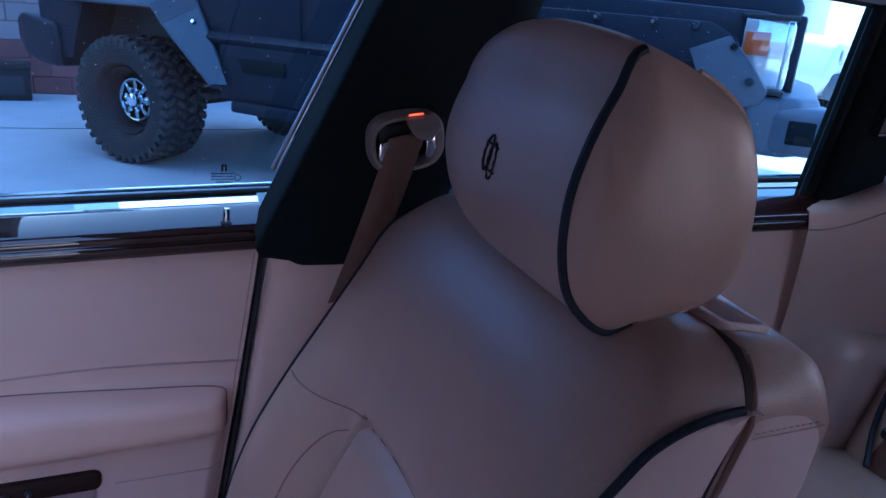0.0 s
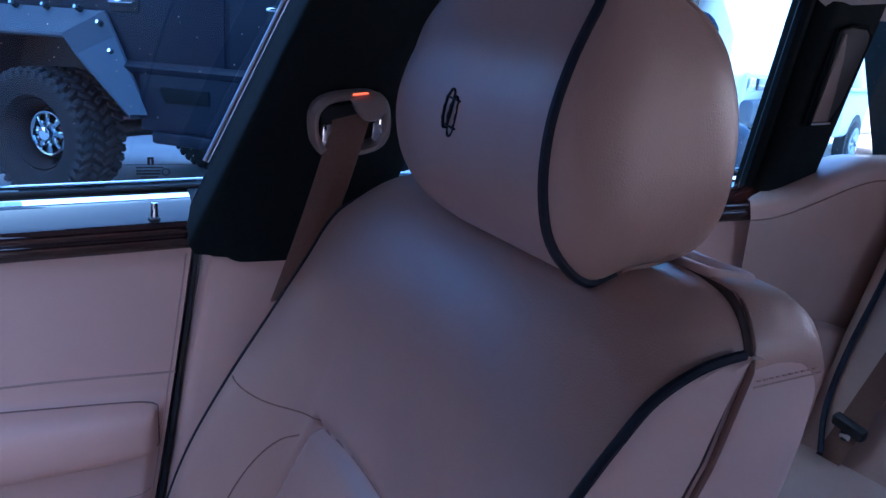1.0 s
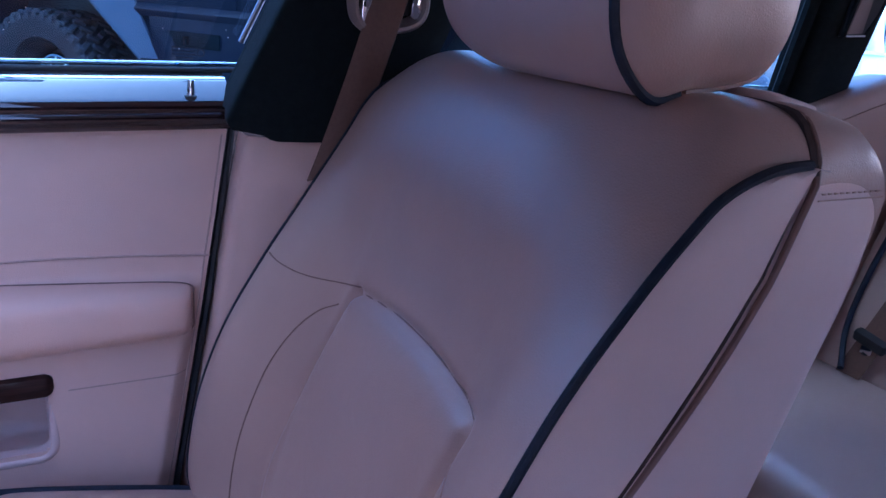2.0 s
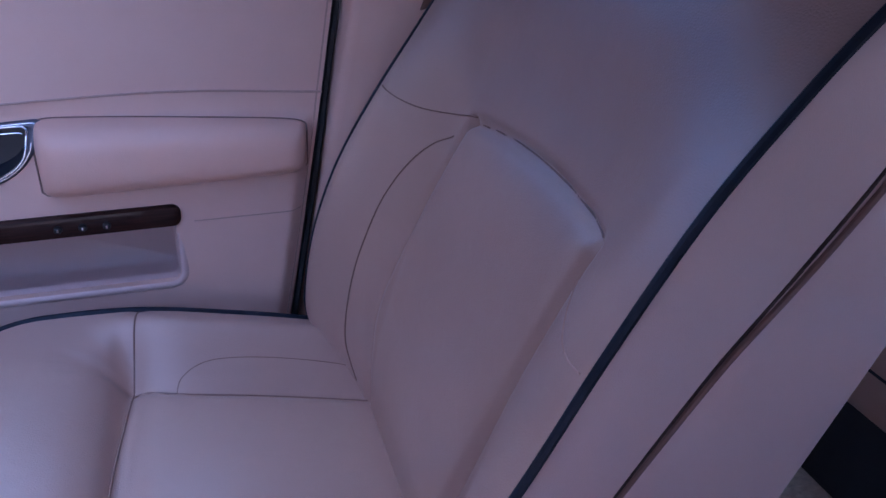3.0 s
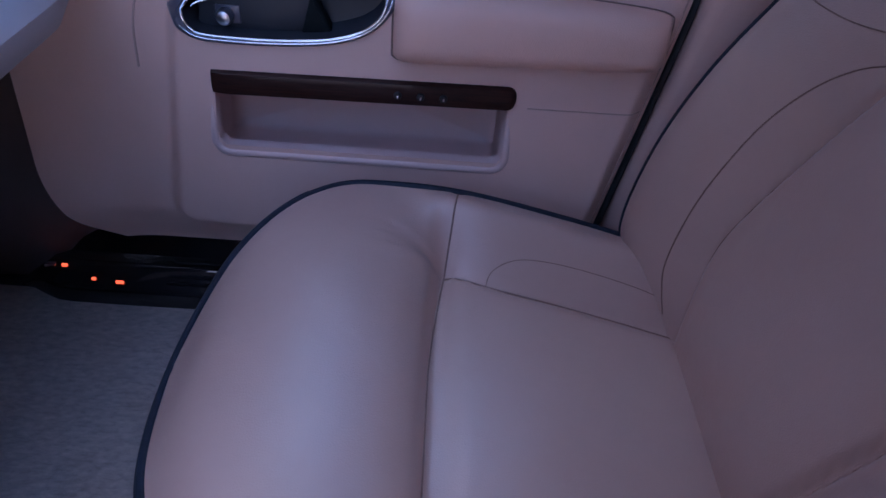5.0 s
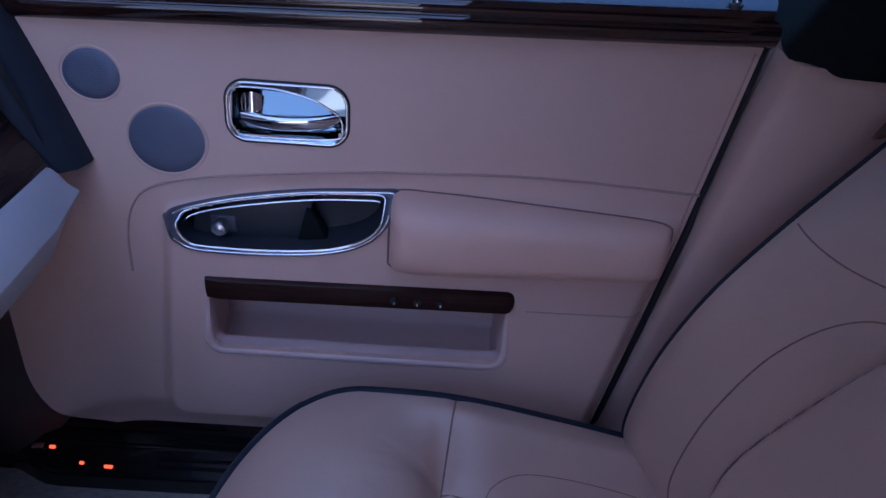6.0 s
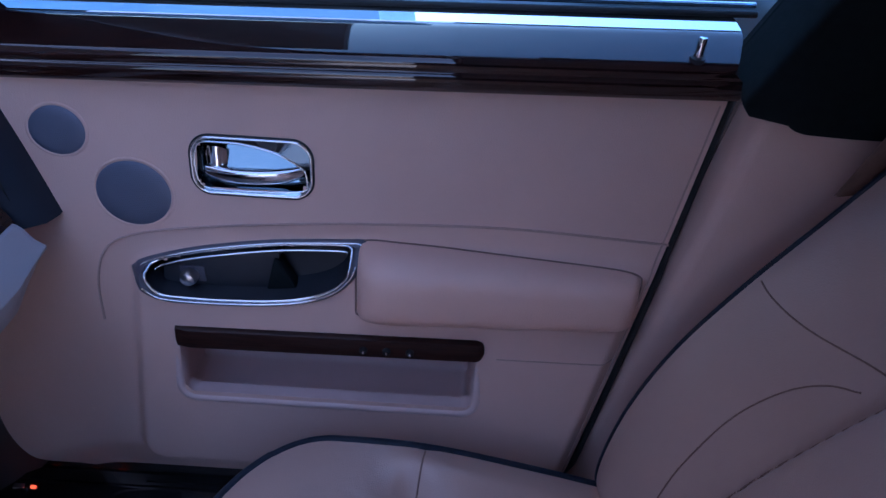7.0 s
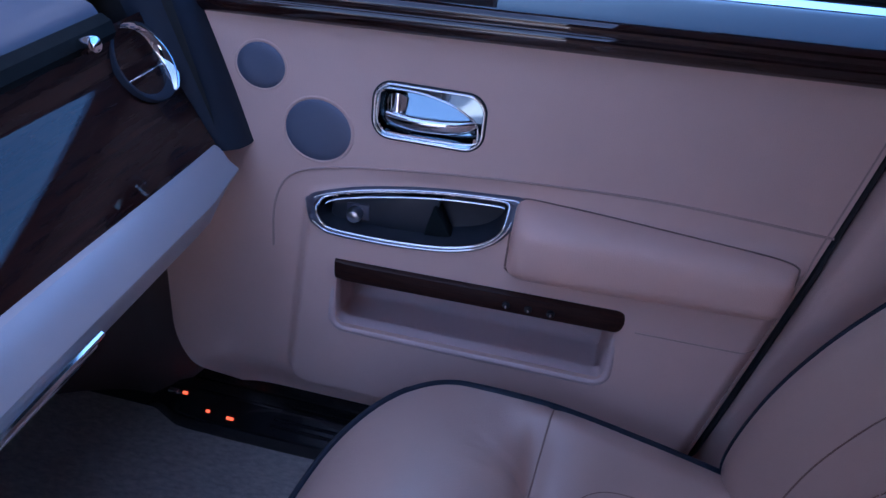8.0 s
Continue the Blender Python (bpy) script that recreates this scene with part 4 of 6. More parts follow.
caps2 = [hr_rows[-1]] + [[back(HC.x + (s - HC.x) * q * 0.25, HC.y + (n - HC.y) * q * 0.25, W1 + 0.002) for s, n in cap] for q in (0.6, 0.02)]
part("far_cap", grid(caps2, wrap_v=True, close=True), LEATHER, headrest)
front_idx = list(range(0, 36))
part("piping", tube([back(cap[i][0], cap[i][1] - 0.002, W0 - 0.002) for i in front_idx], 0.0046, sides=8), NAVY, headrest, "navy leather piping")
part("cap_seam", tube([back(cap[i % 72][0], cap[i % 72][1], W0 - 0.003) for i in range(36, 68)], 0.0024, sides=8), LEATHER, headrest, "raised leather edge")


def front_n(s):
    best = min(range(30), key=lambda i: abs(cap[i][0] - s))
    return cap[best][1]


def mark(points):
    pts = []
    for dy, ds in points:
        s, y = 0.797 + ds, 0.312 - dy * 1.5
        u = (y - (W0 + W1) / 2) / ((W1 - W0) / 2)
        pts.append(back(s, front_n(s) - 0.014 * (1 - u * u) + 0.0006, y))
    return tube(pts, 0.0015, sides=6, flat=0.6)


def slim_loop(dy, ds, h):
    return mark([(dy + 0.0045 * math.cos(a) + 0.10 * h * math.sin(a), ds + h * math.sin(a)) for a in np.linspace(0, math.tau, 25)])


part("emblem", join(slim_loop(-0.003, 0.003, 0.017), slim_loop(0.003, -0.003, 0.017), mark([(-0.009, -0.010), (0.009, -0.013)]), mark([(-0.007, 0.013), (0.010, 0.010)])), NAVY, headrest, "dark embroidered emblem")


# ---- middle pillar and seat belt ----
def pillar_front(z):
    return 0.580 + 0.455 * (z - 1.04) if z > 0.97 else rear_edge(z) + 0.010


def pillar_rear(z):
    return 0.832 + 0.36 * (z - 1.0)


pillar = root("wall_pillar", "middle pillar with black cloth trim above beige leather trim", "pillar trim", (0.68, 0.72, 0.30), kind="structure")
rows = []
a0 = pillar_front(0.985) + 0.004
PROFILE = ((0.0, 0.09), (0.0, 0.02), (0.004, 0.008), (0.010, 0.004), (0.02, 0.002), (0.035, 0.001), (0.055, 0.0005), (0.08, 0.0), (0.11, -0.001), (0.15, -0.002), (0.20, -0.003), (0.27, -0.0045), (0.36, -0.006), (0.50, -0.006), (0.65, -0.004), (0.82, 0.0), (0.94, 0.012), (1.0, 0.05), (1.0, 0.09))
for f, dy in PROFILE:
    col = []
    for r in np.linspace(0, 1, 40):
        foot = 0.9585 + 0.038 * (1 - math.sqrt(max(0.0, 1 - (max(0.0, 0.042 - f * 0.25) / 0.042) ** 2)))
        z = foot + (1.42 - foot) * r ** 1.3
        a, b = max(a0, pillar_front(z) + 0.004), pillar_rear(z)
        col.append((a + (b - a) * f, 0.662 - 0.060 * (z - 0.958) / 0.442 + dy, z))
    rows.append([(col[0][0], col[0][1] + 0.012, col[0][2] + 0.001)] + col)
part("upper_trim", grid(rows), PILLAR_CLOTH, pillar, "black cloth upper pillar trim", angle=60)
rows = []
for z in np.linspace(0.30, 0.962, 24):
    a, b = rear_edge(z) + 0.012, 0.90
    y = 0.699 - 0.022 * smooth(0.3, 0.96, z)
    rows.append([(a, y + 0.06, z), (a, y + 0.014, z), (a + 0.003, y + 0.005, z), (a + 0.014, y, z), (a + 0.06, y - 0.005, z), (0.70, y - 0.009, z), (b, y - 0.009, z)])
part("lower_trim", grid(rows), LIT_DOOR_LEATHER, pillar, "beige leather lower pillar trim", angle=60)
part("door_seal", tube([(rear_edge(z) + 0.004, door_y(rear_edge(z) - 0.01, z) + 0.012, z) for z in np.linspace(0.33, 0.965, 24)], 0.0050, sides=8), BLACK, pillar, "black rubber door seal")
part("frame_seal", tube([(pillar_front(z) + 0.012, 0.742 - 0.13 * (z - 0.96), z) for z in np.linspace(0.985, 1.42, 30)], 0.008, sides=12), PILLAR_CLOTH, pillar, "black window frame seal")
corner = spline([(0.722, 1.322), (0.7215, 1.334), (0.718, 1.347), (0.710, 1.3575), (0.697, 1.367), (0.675, 1.374), (0.60, 1.379), (0.40, 1.380)], 40)
part("frame_corner", prism([(x, 0.69, z) for x, z in corner] + [(0.40, 0.69, 1.43), (0.80, 0.69, 1.43), (0.80, 0.69, 1.322)], (0, 0.03, 0), 0.003), PILLAR_CLOTH, pillar, "rounded black corner of the window frame")
part("frame_edge", tube([(pillar_front(z) + 0.002, 0.772 - 0.16 * (z - 0.99), z) for z in np.linspace(1.075, 1.42, 16)], 0.0042, sides=8), SATIN, pillar, "bright edge of the window frame")

belt = root("seat_belt", "brown seat belt hanging from a taupe pillar guide", "seat belt", (0.72, 0.63, 0.95))
gc = Vector((0.752, 0.618, 1.146))
gm = Matrix.Translation(gc) @ Matrix.Rotation(radians(-8), 4, "Y") @ Matrix.Rotation(radians(8), 4, "X")


def guide_loop(w, h, y):
    out = []
    for a in np.linspace(0, math.tau, 40, endpoint=False):
        c, s = math.cos(a), math.sin(a)
        out.append(gm @ Vector((w * math.copysign(abs(c) ** 0.62, c), y, h * math.copysign(abs(s) ** 0.75, s))))
    return out


def guide_piece(dx):
    """A faceted polished end of the belt slot."""
    pts = [(dx - 0.006, -0.011, 0.004), (dx + 0.007, -0.011, 0.006), (dx + 0.009, -0.011, -0.014), (dx + 0.001, -0.011, -0.030), (dx - 0.010, -0.011, -0.022)]
    return prism([tuple(gm @ Vector(p)) for p in pts], tuple(gm.to_3x3() @ Vector((0, 0.012, 0))), 0.0035, 2)


guide = part("belt_guide", grid([guide_loop(0.053, 0.041, 0.008), guide_loop(0.054, 0.042, -0.006), guide_loop(0.049, 0.037, -0.014), guide_loop(0.045, 0.033, -0.014), guide_loop(0.042, 0.030, -0.004), guide_loop(0.041, 0.029, 0.01)], wrap_v=True), GUIDE, belt, "taupe moulded belt guide ring")
bridge = []
for dx in np.linspace(0, 0.044, 14):
    foot = 0.003 + 0.020 * abs((dx - 0.024) / 0.024) ** 2.4
    bridge.append([gm @ Vector(p) for p in ((-0.004 + dx, -0.004, 0.036), (-0.003 + dx, -0.018, 0.033), (-0.001 + dx, -0.021, 0.5 * (0.033 + foot)), (dx, -0.020, foot + 0.004), (0.001 + dx, -0.016, foot), (0.002 + dx, 0.0, foot + 0.003))])
part("guide_bridge", grid(bridge), GUIDE, guide, "rounded tongue over the belt slot", angle=70)
part("guide_slot", box(-0.036, 0.036, 0.0, 0.008, -0.022, 0.024, 0.004, 2, gm), BLACK, guide)
for dx in (-0.032, 0.034):
    part("guide_chrome", guide_piece(dx), CHROME, guide, "polished belt roller")
part("guide_light", box(0.002, 0.022, -0.0155, -0.012, 0.0382, 0.0398, 0.0008, 1, gm), GLOW_RED, guide, "small glowing red light")
strap = []
for q in np.linspace(0, 1, 24):
    x0, z0, y0 = 0.729 - 0.061 * q - 0.012 * q * q, 1.150 - 0.235 * q, 0.606 + 0.012 * q
    strap.append([(x0 - 0.002, y0 + 0.0016, z0), (x0, y0, z0 + 0.001), (x0 + 0.024, y0 - 0.003, z0 + 0.008), (x0 + 0.047, y0 - 0.002, z0 + 0.014), (x0 + 0.049, y0, z0 + 0.014)])
part("webbing", join(grid(strap), grid([[(p[0], p[1] + 0.003, p[2]) for p in r] for r in strap])), BELT, belt, "brown woven webbing")

# ---- rear door, rear pillar, rear seat ----
rear_door = root("door_2", "closed rear door with dark veneer rail and beige leather", "car door", (1.2, 0.75, 0.33), kind="structure")


def rear_y(z):
    return 0.688 + 0.13 * (z - 0.885) if z > 0.76 else 0.672 + 0.06 * (z - 0.76)


rows = [[(x, rear_y(z), z) for x in np.linspace(0.90, 1.680 - 0.13 * (0.985 - z), 24)] for z in np.linspace(0.33, 0.975, 26)]
part("door_panel", grid(rows), LIT_DOOR_LEATHER, rear_door)
part("wood_rail", grid([[(x, y - 0.034, z + 0.004) for y, z in [(0.80, 1.027)] + list(RAIL)] for x in np.linspace(0.86, 1.69, 24)]), WOOD, rear_door, "glossy dark veneer rail")
part("window_seal", tube([(x, 0.787, 1.040) for x in np.linspace(0.86, 1.70, 10)], 0.006), BLACK, rear_door)
part("chrome_waist_strip", tube([(x, 0.796, 1.046) for x in np.linspace(0.86, 1.70, 10)], 0.004), CHROME, rear_door)
part("door_seal", tube([(1.686 - 0.13 * (0.985 - z), rear_y(z) + 0.004, z) for z in np.linspace(0.34, 0.99, 20)], 0.005), BLACK, rear_door)

rear_pillar = root("wall_rear_pillar", "black rear pillar trim with a long inset light panel", "pillar trim", (1.64, 0.70, 1.0), kind="structure")
rows = []
for z in np.linspace(1.0, 1.382, 20):
    q = (z - 1.0) / 0.4
    a, b = 1.640 - 0.012 * q, 1.765 + 0.020 * q
    y = 0.690 - 0.07 * q
    rows.append([(a, y + 0.08, z), (a, y + 0.03, z), (a + 0.012, y + 0.005, z), (a + 0.03, y, z), (b - 0.02, y - 0.012, z), (b - 0.004, y, z), (b, y + 0.08, z)])
part("pillar_trim", grid(rows), PILLAR_CLOTH, rear_pillar, "black pillar trim", angle=60)
part("front_seal", tube([(1.632 - 0.02 * q, 0.735 - 0.08 * q, 1.0 + 0.4 * q) for q in np.linspace(0, 1, 12)], 0.014), PILLAR_CLOTH, rear_pillar)
recess = [(1.671, 0.651, 1.157), (1.719, 0.648, 1.160), (1.736, 0.640, 1.200), (1.745, 0.620, 1.308), (1.741, 0.6165, 1.326), (1.727, 0.615, 1.336), (1.690, 0.620, 1.336), (1.668, 0.6225, 1.328)]
part("lamp_recess", prism([(x, y - 0.004, z) for x, y, z in recess], (0, 0.03, 0), 0.003), BLACK, rear_pillar, "dark recess of the light panel")
part("lamp_frame", tube([(x, y - 0.001, z) for x, y, z in recess], 0.0045, closed=True, sides=8), PILLAR_CLOTH, rear_pillar, "raised soft frame")
part("pillar_lamp", prism([(1.674, 0.6445, 1.162), (1.714, 0.642, 1.166), (1.705, 0.632, 1.212), (1.692, 0.620, 1.280), (1.678, 0.614, 1.322), (1.672, 0.6145, 1.322)], (0, 0.02, 0), 0.002), TAUPE, rear_pillar, "inset beige vanity light panel")
part("lamp_ledge", tube([(1.672, 0.643, 1.159), (1.718, 0.640, 1.162)], 0.0018, sides=8), SATIN, rear_pillar, "thin bright ledge")

rear_seat = root("rear_seat", "beige leather rear bench with a curved side wing", "car seat", (1.6, 0.3, 0.27))
# side wing that sweeps from the door round to the backrest
wing = []
for q in np.linspace(0, 1, 26):
    x = 1.590 + 0.46 * q
    y = 0.672 - 0.082 * q - 0.02 * math.sin(q * math.pi)
    top = 1.012 + 0.085 * smooth(0.0, 0.6, q)
    col = [(x + 0.02 * q, y + 0.10, top - 0.004), (x, y + 0.03, top), (x, y + 0.008, top - 0.006), (x - 0.004, y, top - 0.02)]
    for z in np.linspace(top - 0.04, 0.50, 14):
        bulge = 0.018 * math.sin((top - z) / (top - 0.5) * math.pi)
        col.append((x - 0.10 * (top - z) * (1 - q) , y - bulge, z))
    wing.append(col)
part("side_wing", grid(wing), LEATHER, rear_seat, "curved leather side wing", angle=70)
part("wing_seam", tube([Vector(c[4]) + Vector((0, -0.001, 0)) for c in wing], 0.0014, sides=6), SEAM, rear_seat)
lower = []
for q in np.linspace(0, 1, 26):
    x = 1.596 + 0.46 * q
    y = 0.585 - 0.03 * q + 0.075 * (1 - smooth(0.0, 0.22, q))
    top = 0.778 - 0.085 * smooth(0.2, 1.0, q)
    lower.append([(x, y + 0.06, top + 0.002), (x, y + 0.02, top), (x - 0.004, y, top - 0.014)] + [(x - 0.12 * (top - z), y - 0.012, z) for z in np.linspace(top - 0.05, 0.46, 8)])
part("side_armrest", grid(lower), LEATHER, rear_seat, "padded side armrest", angle=70)


def soft_block(x0, x1, y0, y1, z0, z1, r, tilt=0.0, nx=20, ny=24, puff=0.02):
    """A puffed cushion block with rolled edges."""
    bm = box(x0, x1, y0, y1, z0, z1, r, 5)
    bmesh.ops.subdivide_edges(bm, edges=[e for e in bm.edges if e.calc_length() > 0.12], cuts=8, use_grid_fill=True)
    cx, cy, cz = (x0 + x1) / 2, (y0 + y1) / 2, (z0 + z1) / 2
    for v in bm.verts:
        u, w = (v.co.x - cx) / (x1 - x0) * 2, (v.co.y - cy) / (y1 - y0) * 2
        k = (v.co.z - cz) / (z1 - z0) * 2
        v.co.z += puff * (1 - u * u) * (1 - w * w) * max(0, k)
    if tilt:
        bmesh.ops.rotate(bm, cent=(cx, cy, cz), matrix=Matrix.Rotation(tilt, 3, "Y"), verts=bm.verts)
    return bm


part("cushion", soft_block(1.19, 1.80, 0.03, 0.60, 0.40, 0.555, 0.04, radians(7)), LEATHER, rear_seat, "broad leather rear cushion", angle=60)
part("piping", tube([(1.197, y, 0.512) for y in np.linspace(0.05, 0.585, 20)], 0.006), NAVY, rear_seat, "navy piping")
part("backrest", soft_block(1.80, 1.98, 0.03, 0.575, 0.45, 1.12, 0.045, radians(20)), LEATHER, rear_seat, "leather rear backrest", angle=60)
part("edge_piping", tube(spline([(1.850, 0.533, 0.950), (1.821, 0.528, 0.876), (1.768, 0.533, 0.731), (1.728, 0.525, 0.62), (1.660, 0.475, 0.560)], 30), 0.006), NAVY, rear_seat, "navy piping along the backrest edge")
part("cushion_front", box(1.215, 1.30, 0.03, 0.58, 0.27, 0.485, 0.01), DASH_BLUE, rear_seat)

rear_belt = root("seat_belt", "brown rear seat belt with a black and chrome tongue", "seat belt", (1.72, 0.5, 0.5))
rb = []
for q in np.linspace(0, 1, 16):
    p = Vector((1.79, 0.405, 0.90)).lerp(Vector((1.68, 0.480, 0.515)), q)
    rb.append([(p.x - 0.004, p.y - 0.024, p.z - 0.006), (p.x, p.y, p.z), (p.x + 0.004, p.y + 0.024, p.z + 0.006)])
part("webbing", grid(rb), BELT, rear_belt, "brown woven webbing")
bq = Matrix.Translation((1.704, 0.458, 0.615)) @ Matrix.Rotation(radians(10), 4, "X") @ Matrix.Rotation(radians(-16), 4, "Y")
tongue = part("tongue", box(-0.012, 0.008, -0.032, 0.032, -0.008, 0.016, 0.005, 2, bq), BLACK, rear_belt, "black belt tongue")
part("tongue_blade", box(-0.010, -0.006, -0.011, 0.011, -0.045, -0.006, 0.001, 1, bq), CHROME, tongue, "chrome blade")
part("blade_slot", box(-0.0115, -0.0095, -0.005, 0.005, -0.036, -0.022, 0.0005, 1, bq), BLACK, tongue)

# ---- floor, sill, console ----
floor = part("floor", grid([[(x, y, 0.262 + 0.004 * noise.noise(Vector((x * 7, y * 9, 1)))) for y in np.linspace(-0.75, 0.672, 40)] for x in np.linspace(-1.0, 2.2, 80)]), CARPET)
tagged(floor, "grey deep-pile carpet on the car floor", "carpet", kind="structure")
sill = root("door_sill", "gloss black door sill with small red lights", "door sill", (0.1, 0.70, 0.26), kind="structure")
rows = []
for x in np.linspace(-0.385, 0.62, 44):
    rows.append([(x, y + 0.03 * (1 - smooth(-0.385, -0.30, x)) * (y < 0.66), 0.262 + (z - 0.262) * smooth(-0.39, -0.335, x)) for y, z in ((0.645, 0.255), (0.646, 0.285), (0.652, 0.293), (0.690, 0.297), (0.694, 0.301), (0.700, 0.301), (0.704, 0.297), (0.722, 0.300), (0.735, 0.330), (0.75, 0.365), (0.79, 0.37))])
part("sill_plate", grid(rows), SILL_BLACK, sill, "", angle=50)
for y in (0.664, 0.678, 0.712):
    part("sill_ridge", tube([(x, y, 0.2965) for x in np.linspace(-0.15, 0.60, 8)], 0.003), SILL_BLACK, sill)
part("red_light", box(-0.263, -0.257, 0.661, 0.665, 0.294, 0.2980, 0.0008), GLOW_RED, sill, "small glowing red light")
part("red_light", box(-0.225, -0.213, 0.657, 0.661, 0.294, 0.2980, 0.0008), GLOW_RED, sill, "small glowing red light")
part("red_light", box(-0.318, -0.310, 0.685, 0.689, 0.296, 0.3005, 0.0008), GLOW_RED, sill, "small glowing red light")
part("sill_clip", box(-0.343, -0.326, 0.682, 0.690, 0.295, 0.302, 0.001), CHROME, sill)
kick = part("wall_kick", grid([[(x, 0.742 - 0.042 * smooth(-0.27, -0.38, x) - 0.10 * smooth(-0.40, -0.68, x) - 0.012 * math.sin((z - 0.26) * 6), z) for x in np.linspace(-0.25, -0.70, 20)] for z in np.linspace(0.26, 0.80, 16)]), TAUPE)
tagged(kick, "taupe leather footwell side trim", "footwell trim", kind="structure")

console = root("centre_console", "beige leather console with a padded armrest lid", "console", (0.25, -0.07, 0.27))
part("console_body", box(-0.25, 0.66, -0.165, 0.048, 0.27, 0.545, 0.02, 4), LEATHER, console, "", angle=60)
part("console_tunnel", box(-0.95, -0.20, -0.165, 0.040, 0.27, 0.735, 0.02, 3), BLACK, console, "black centre stack side")
lid = soft_block(0.262, 0.705, -0.185, 0.070, 0.535, 0.598, 0.028, puff=0.006)
part("armrest_lid", lid, LEATHER, console, "padded leather armrest lid", angle=60)
part("lid_seam", tube([(0.27 + 0.43 * q, 0.0712, 0.560) for q in np.linspace(0, 1, 20)], 0.001, sides=6), SEAM, console)

# ---- dashboard ----
dash = root("dashboard", "dashboard with glossy dark veneer and pale leather edge", "dashboard", (-0.4, 0.2, 0.7))


def dash_x(y):
    return -0.150 + 0.05 * smooth(0.3, -0.3, y)


edge_rows = []
for y in np.linspace(0.650, -0.75, 48):
    e = smooth(0.650, 0.585, y)
    x = dash_x(y)
    k = 0.030 * (1 - e)
    t = -0.006 * smooth(0.25, 0.65, y)
    edge_rows.append([(x - 0.10, y, 0.712 + k), (x - 0.030, y, 0.720 + k), (x - 0.014, y, 0.727 + k), (x - 0.010, y, 0.732 + k * 0.95), (x - 0.001, y, 0.757 + k * 0.5), (x, y, 0.763 + k * 0.4), (x - 0.003, y, 0.771 + k * 0.2), (x - 0.012, y, 0.789 + t), (x - 0.020, y, 0.801 + t), (x - 0.026, y, 0.8065 + t), (x - 0.034, y, 0.8085 + t), (x - 0.05, y, 0.8085 + t)])
part("knee_edge", grid(edge_rows), PALE_LEATHER, dash, "pale leather covered lower edge", angle=24)
part("knee_end", prism([(p[0], 0.650, p[2]) for p in edge_rows[0]], (0, 0.005, 0), 0.0015), PALE_LEATHER, dash)
FASCIA = [(-0.030, 0.800), (-0.0440, 0.826), (-0.065, 0.866), (-0.0875, 0.9045), (-0.0895, 0.9080), (-0.0905, 0.9115), (-0.0985, 0.938), (-0.1030, 0.950)]
part("fascia", grid([[(dash_x(y) + dx, y, z) for dx, z in FASCIA] for y in np.linspace(0.658, -0.75, 40)]), FASCIA_WOOD, dash, "glossy dark veneer fascia", angle=60)
top_rows = []
for y in np.linspace(0.60, -0.75, 40):
    x = dash_x(y)
    top_rows.append([(x - 0.119, y, 0.940), (x - 0.110, y, 0.949), (x - 0.108, y, 0.959), (x - 0.116, y, 0.971), (x - 0.135, y, 0.980), (x - 0.28, y, 1.012), (x - 0.60, y, 1.015), (x - 0.85, y, 1.0)])
part("dash_top", grid(top_rows), DASH_TOP, dash, "slate leather dash top", angle=60)
part("top_lip", tube([(dash_x(y) - 0.109, y, 0.948) for y in np.linspace(0.60, -0.75, 30)], 0.0155), PILLAR_CLOTH, dash, "dark slate lip under the dash top")
part("dash_end", grid([[(x, 0.668 + 0.01 * smooth(-0.18, -0.5, x), z) for x in np.linspace(-0.185 - 0.25 * max(0, z - 0.83), -0.60, 10)] for z in np.linspace(0.80, 1.0, 10)]), BLACK, dash, "dark dash end")
# round chrome air vent
vm = Matrix.Translation((-0.231, 0.622, 0.908)) @ Matrix.Rotation(radians(60), 4, "Y")


def ring3(r, h):
    return [vm @ Vector((r * math.cos(a), r * math.sin(a), h)) for a in np.linspace(0, math.tau, 36, endpoint=False)]


# chrome ring's reflection built in: dim side dark leather, bright side a chrome crescent
vent = part("air_vent", grid([ring3(0.044, -0.012), ring3(0.0445, -0.001), ring3(0.0435, 0.0005), ring3(0.041, 0.0), ring3(0.037, -0.003), ring3(0.033, -0.009), ring3(0.030, -0.018), ring3(0.0295, -0.024)], wrap_v=True), DASH_BLUE, dash, "round air vent, dark where its chrome ring reflects little")
crescent = []
for a in np.linspace(radians(20), radians(190), 40):
    fat = math.sin((a - radians(20)) / radians(170) * math.pi) ** 0.7
    crescent.append([vm @ Vector((r * math.cos(a), r * math.sin(a), h)) for r, h in ((0.0450, -0.004), (0.0452, 0.002), (0.0438, 0.0045), (0.0425 - 0.007 * fat, 0.0035), (0.0415 - 0.0115 * fat, -0.002 - 0.006 * fat), (0.0412 - 0.0118 * fat, -0.014))])
part("vent_glint", grid(crescent), CHROME, vent, "chrome crescent for the bright reflection on the vent ring", angle=70)
part("vent_throat", grid([ring3(0.0300, -0.020), ring3(0.029, -0.034), ring3(0.004, -0.038)], wrap_v=True, close=True), BLACK, vent)
for k in (-0.012, 0.010):
    part("vent_slat", box(k - 0.0012, k + 0.0012, -0.032, 0.032, -0.014, -0.006, 0.0008, 1, vm), CHROME, vent)
part("vent_stop", cyl((-0.250, 0.548, 0.946), (-0.226, 0.543, 0.953), 0.0085, sides=24, bevel=0.002), CHROME, dash, "chrome organ-stop vent pull")
part("glovebox_handle", tube([(dash_x(y) - 0.001, y, 0.7445) for y in np.linspace(0.375, 0.19, 16)], 0.0036), CHROME, dash, "chrome glovebox handle bar")
part("handle_base", box(-0.174, -0.154, 0.195, 0.372, 0.728, 0.738, 0.004), CHROME, dash)
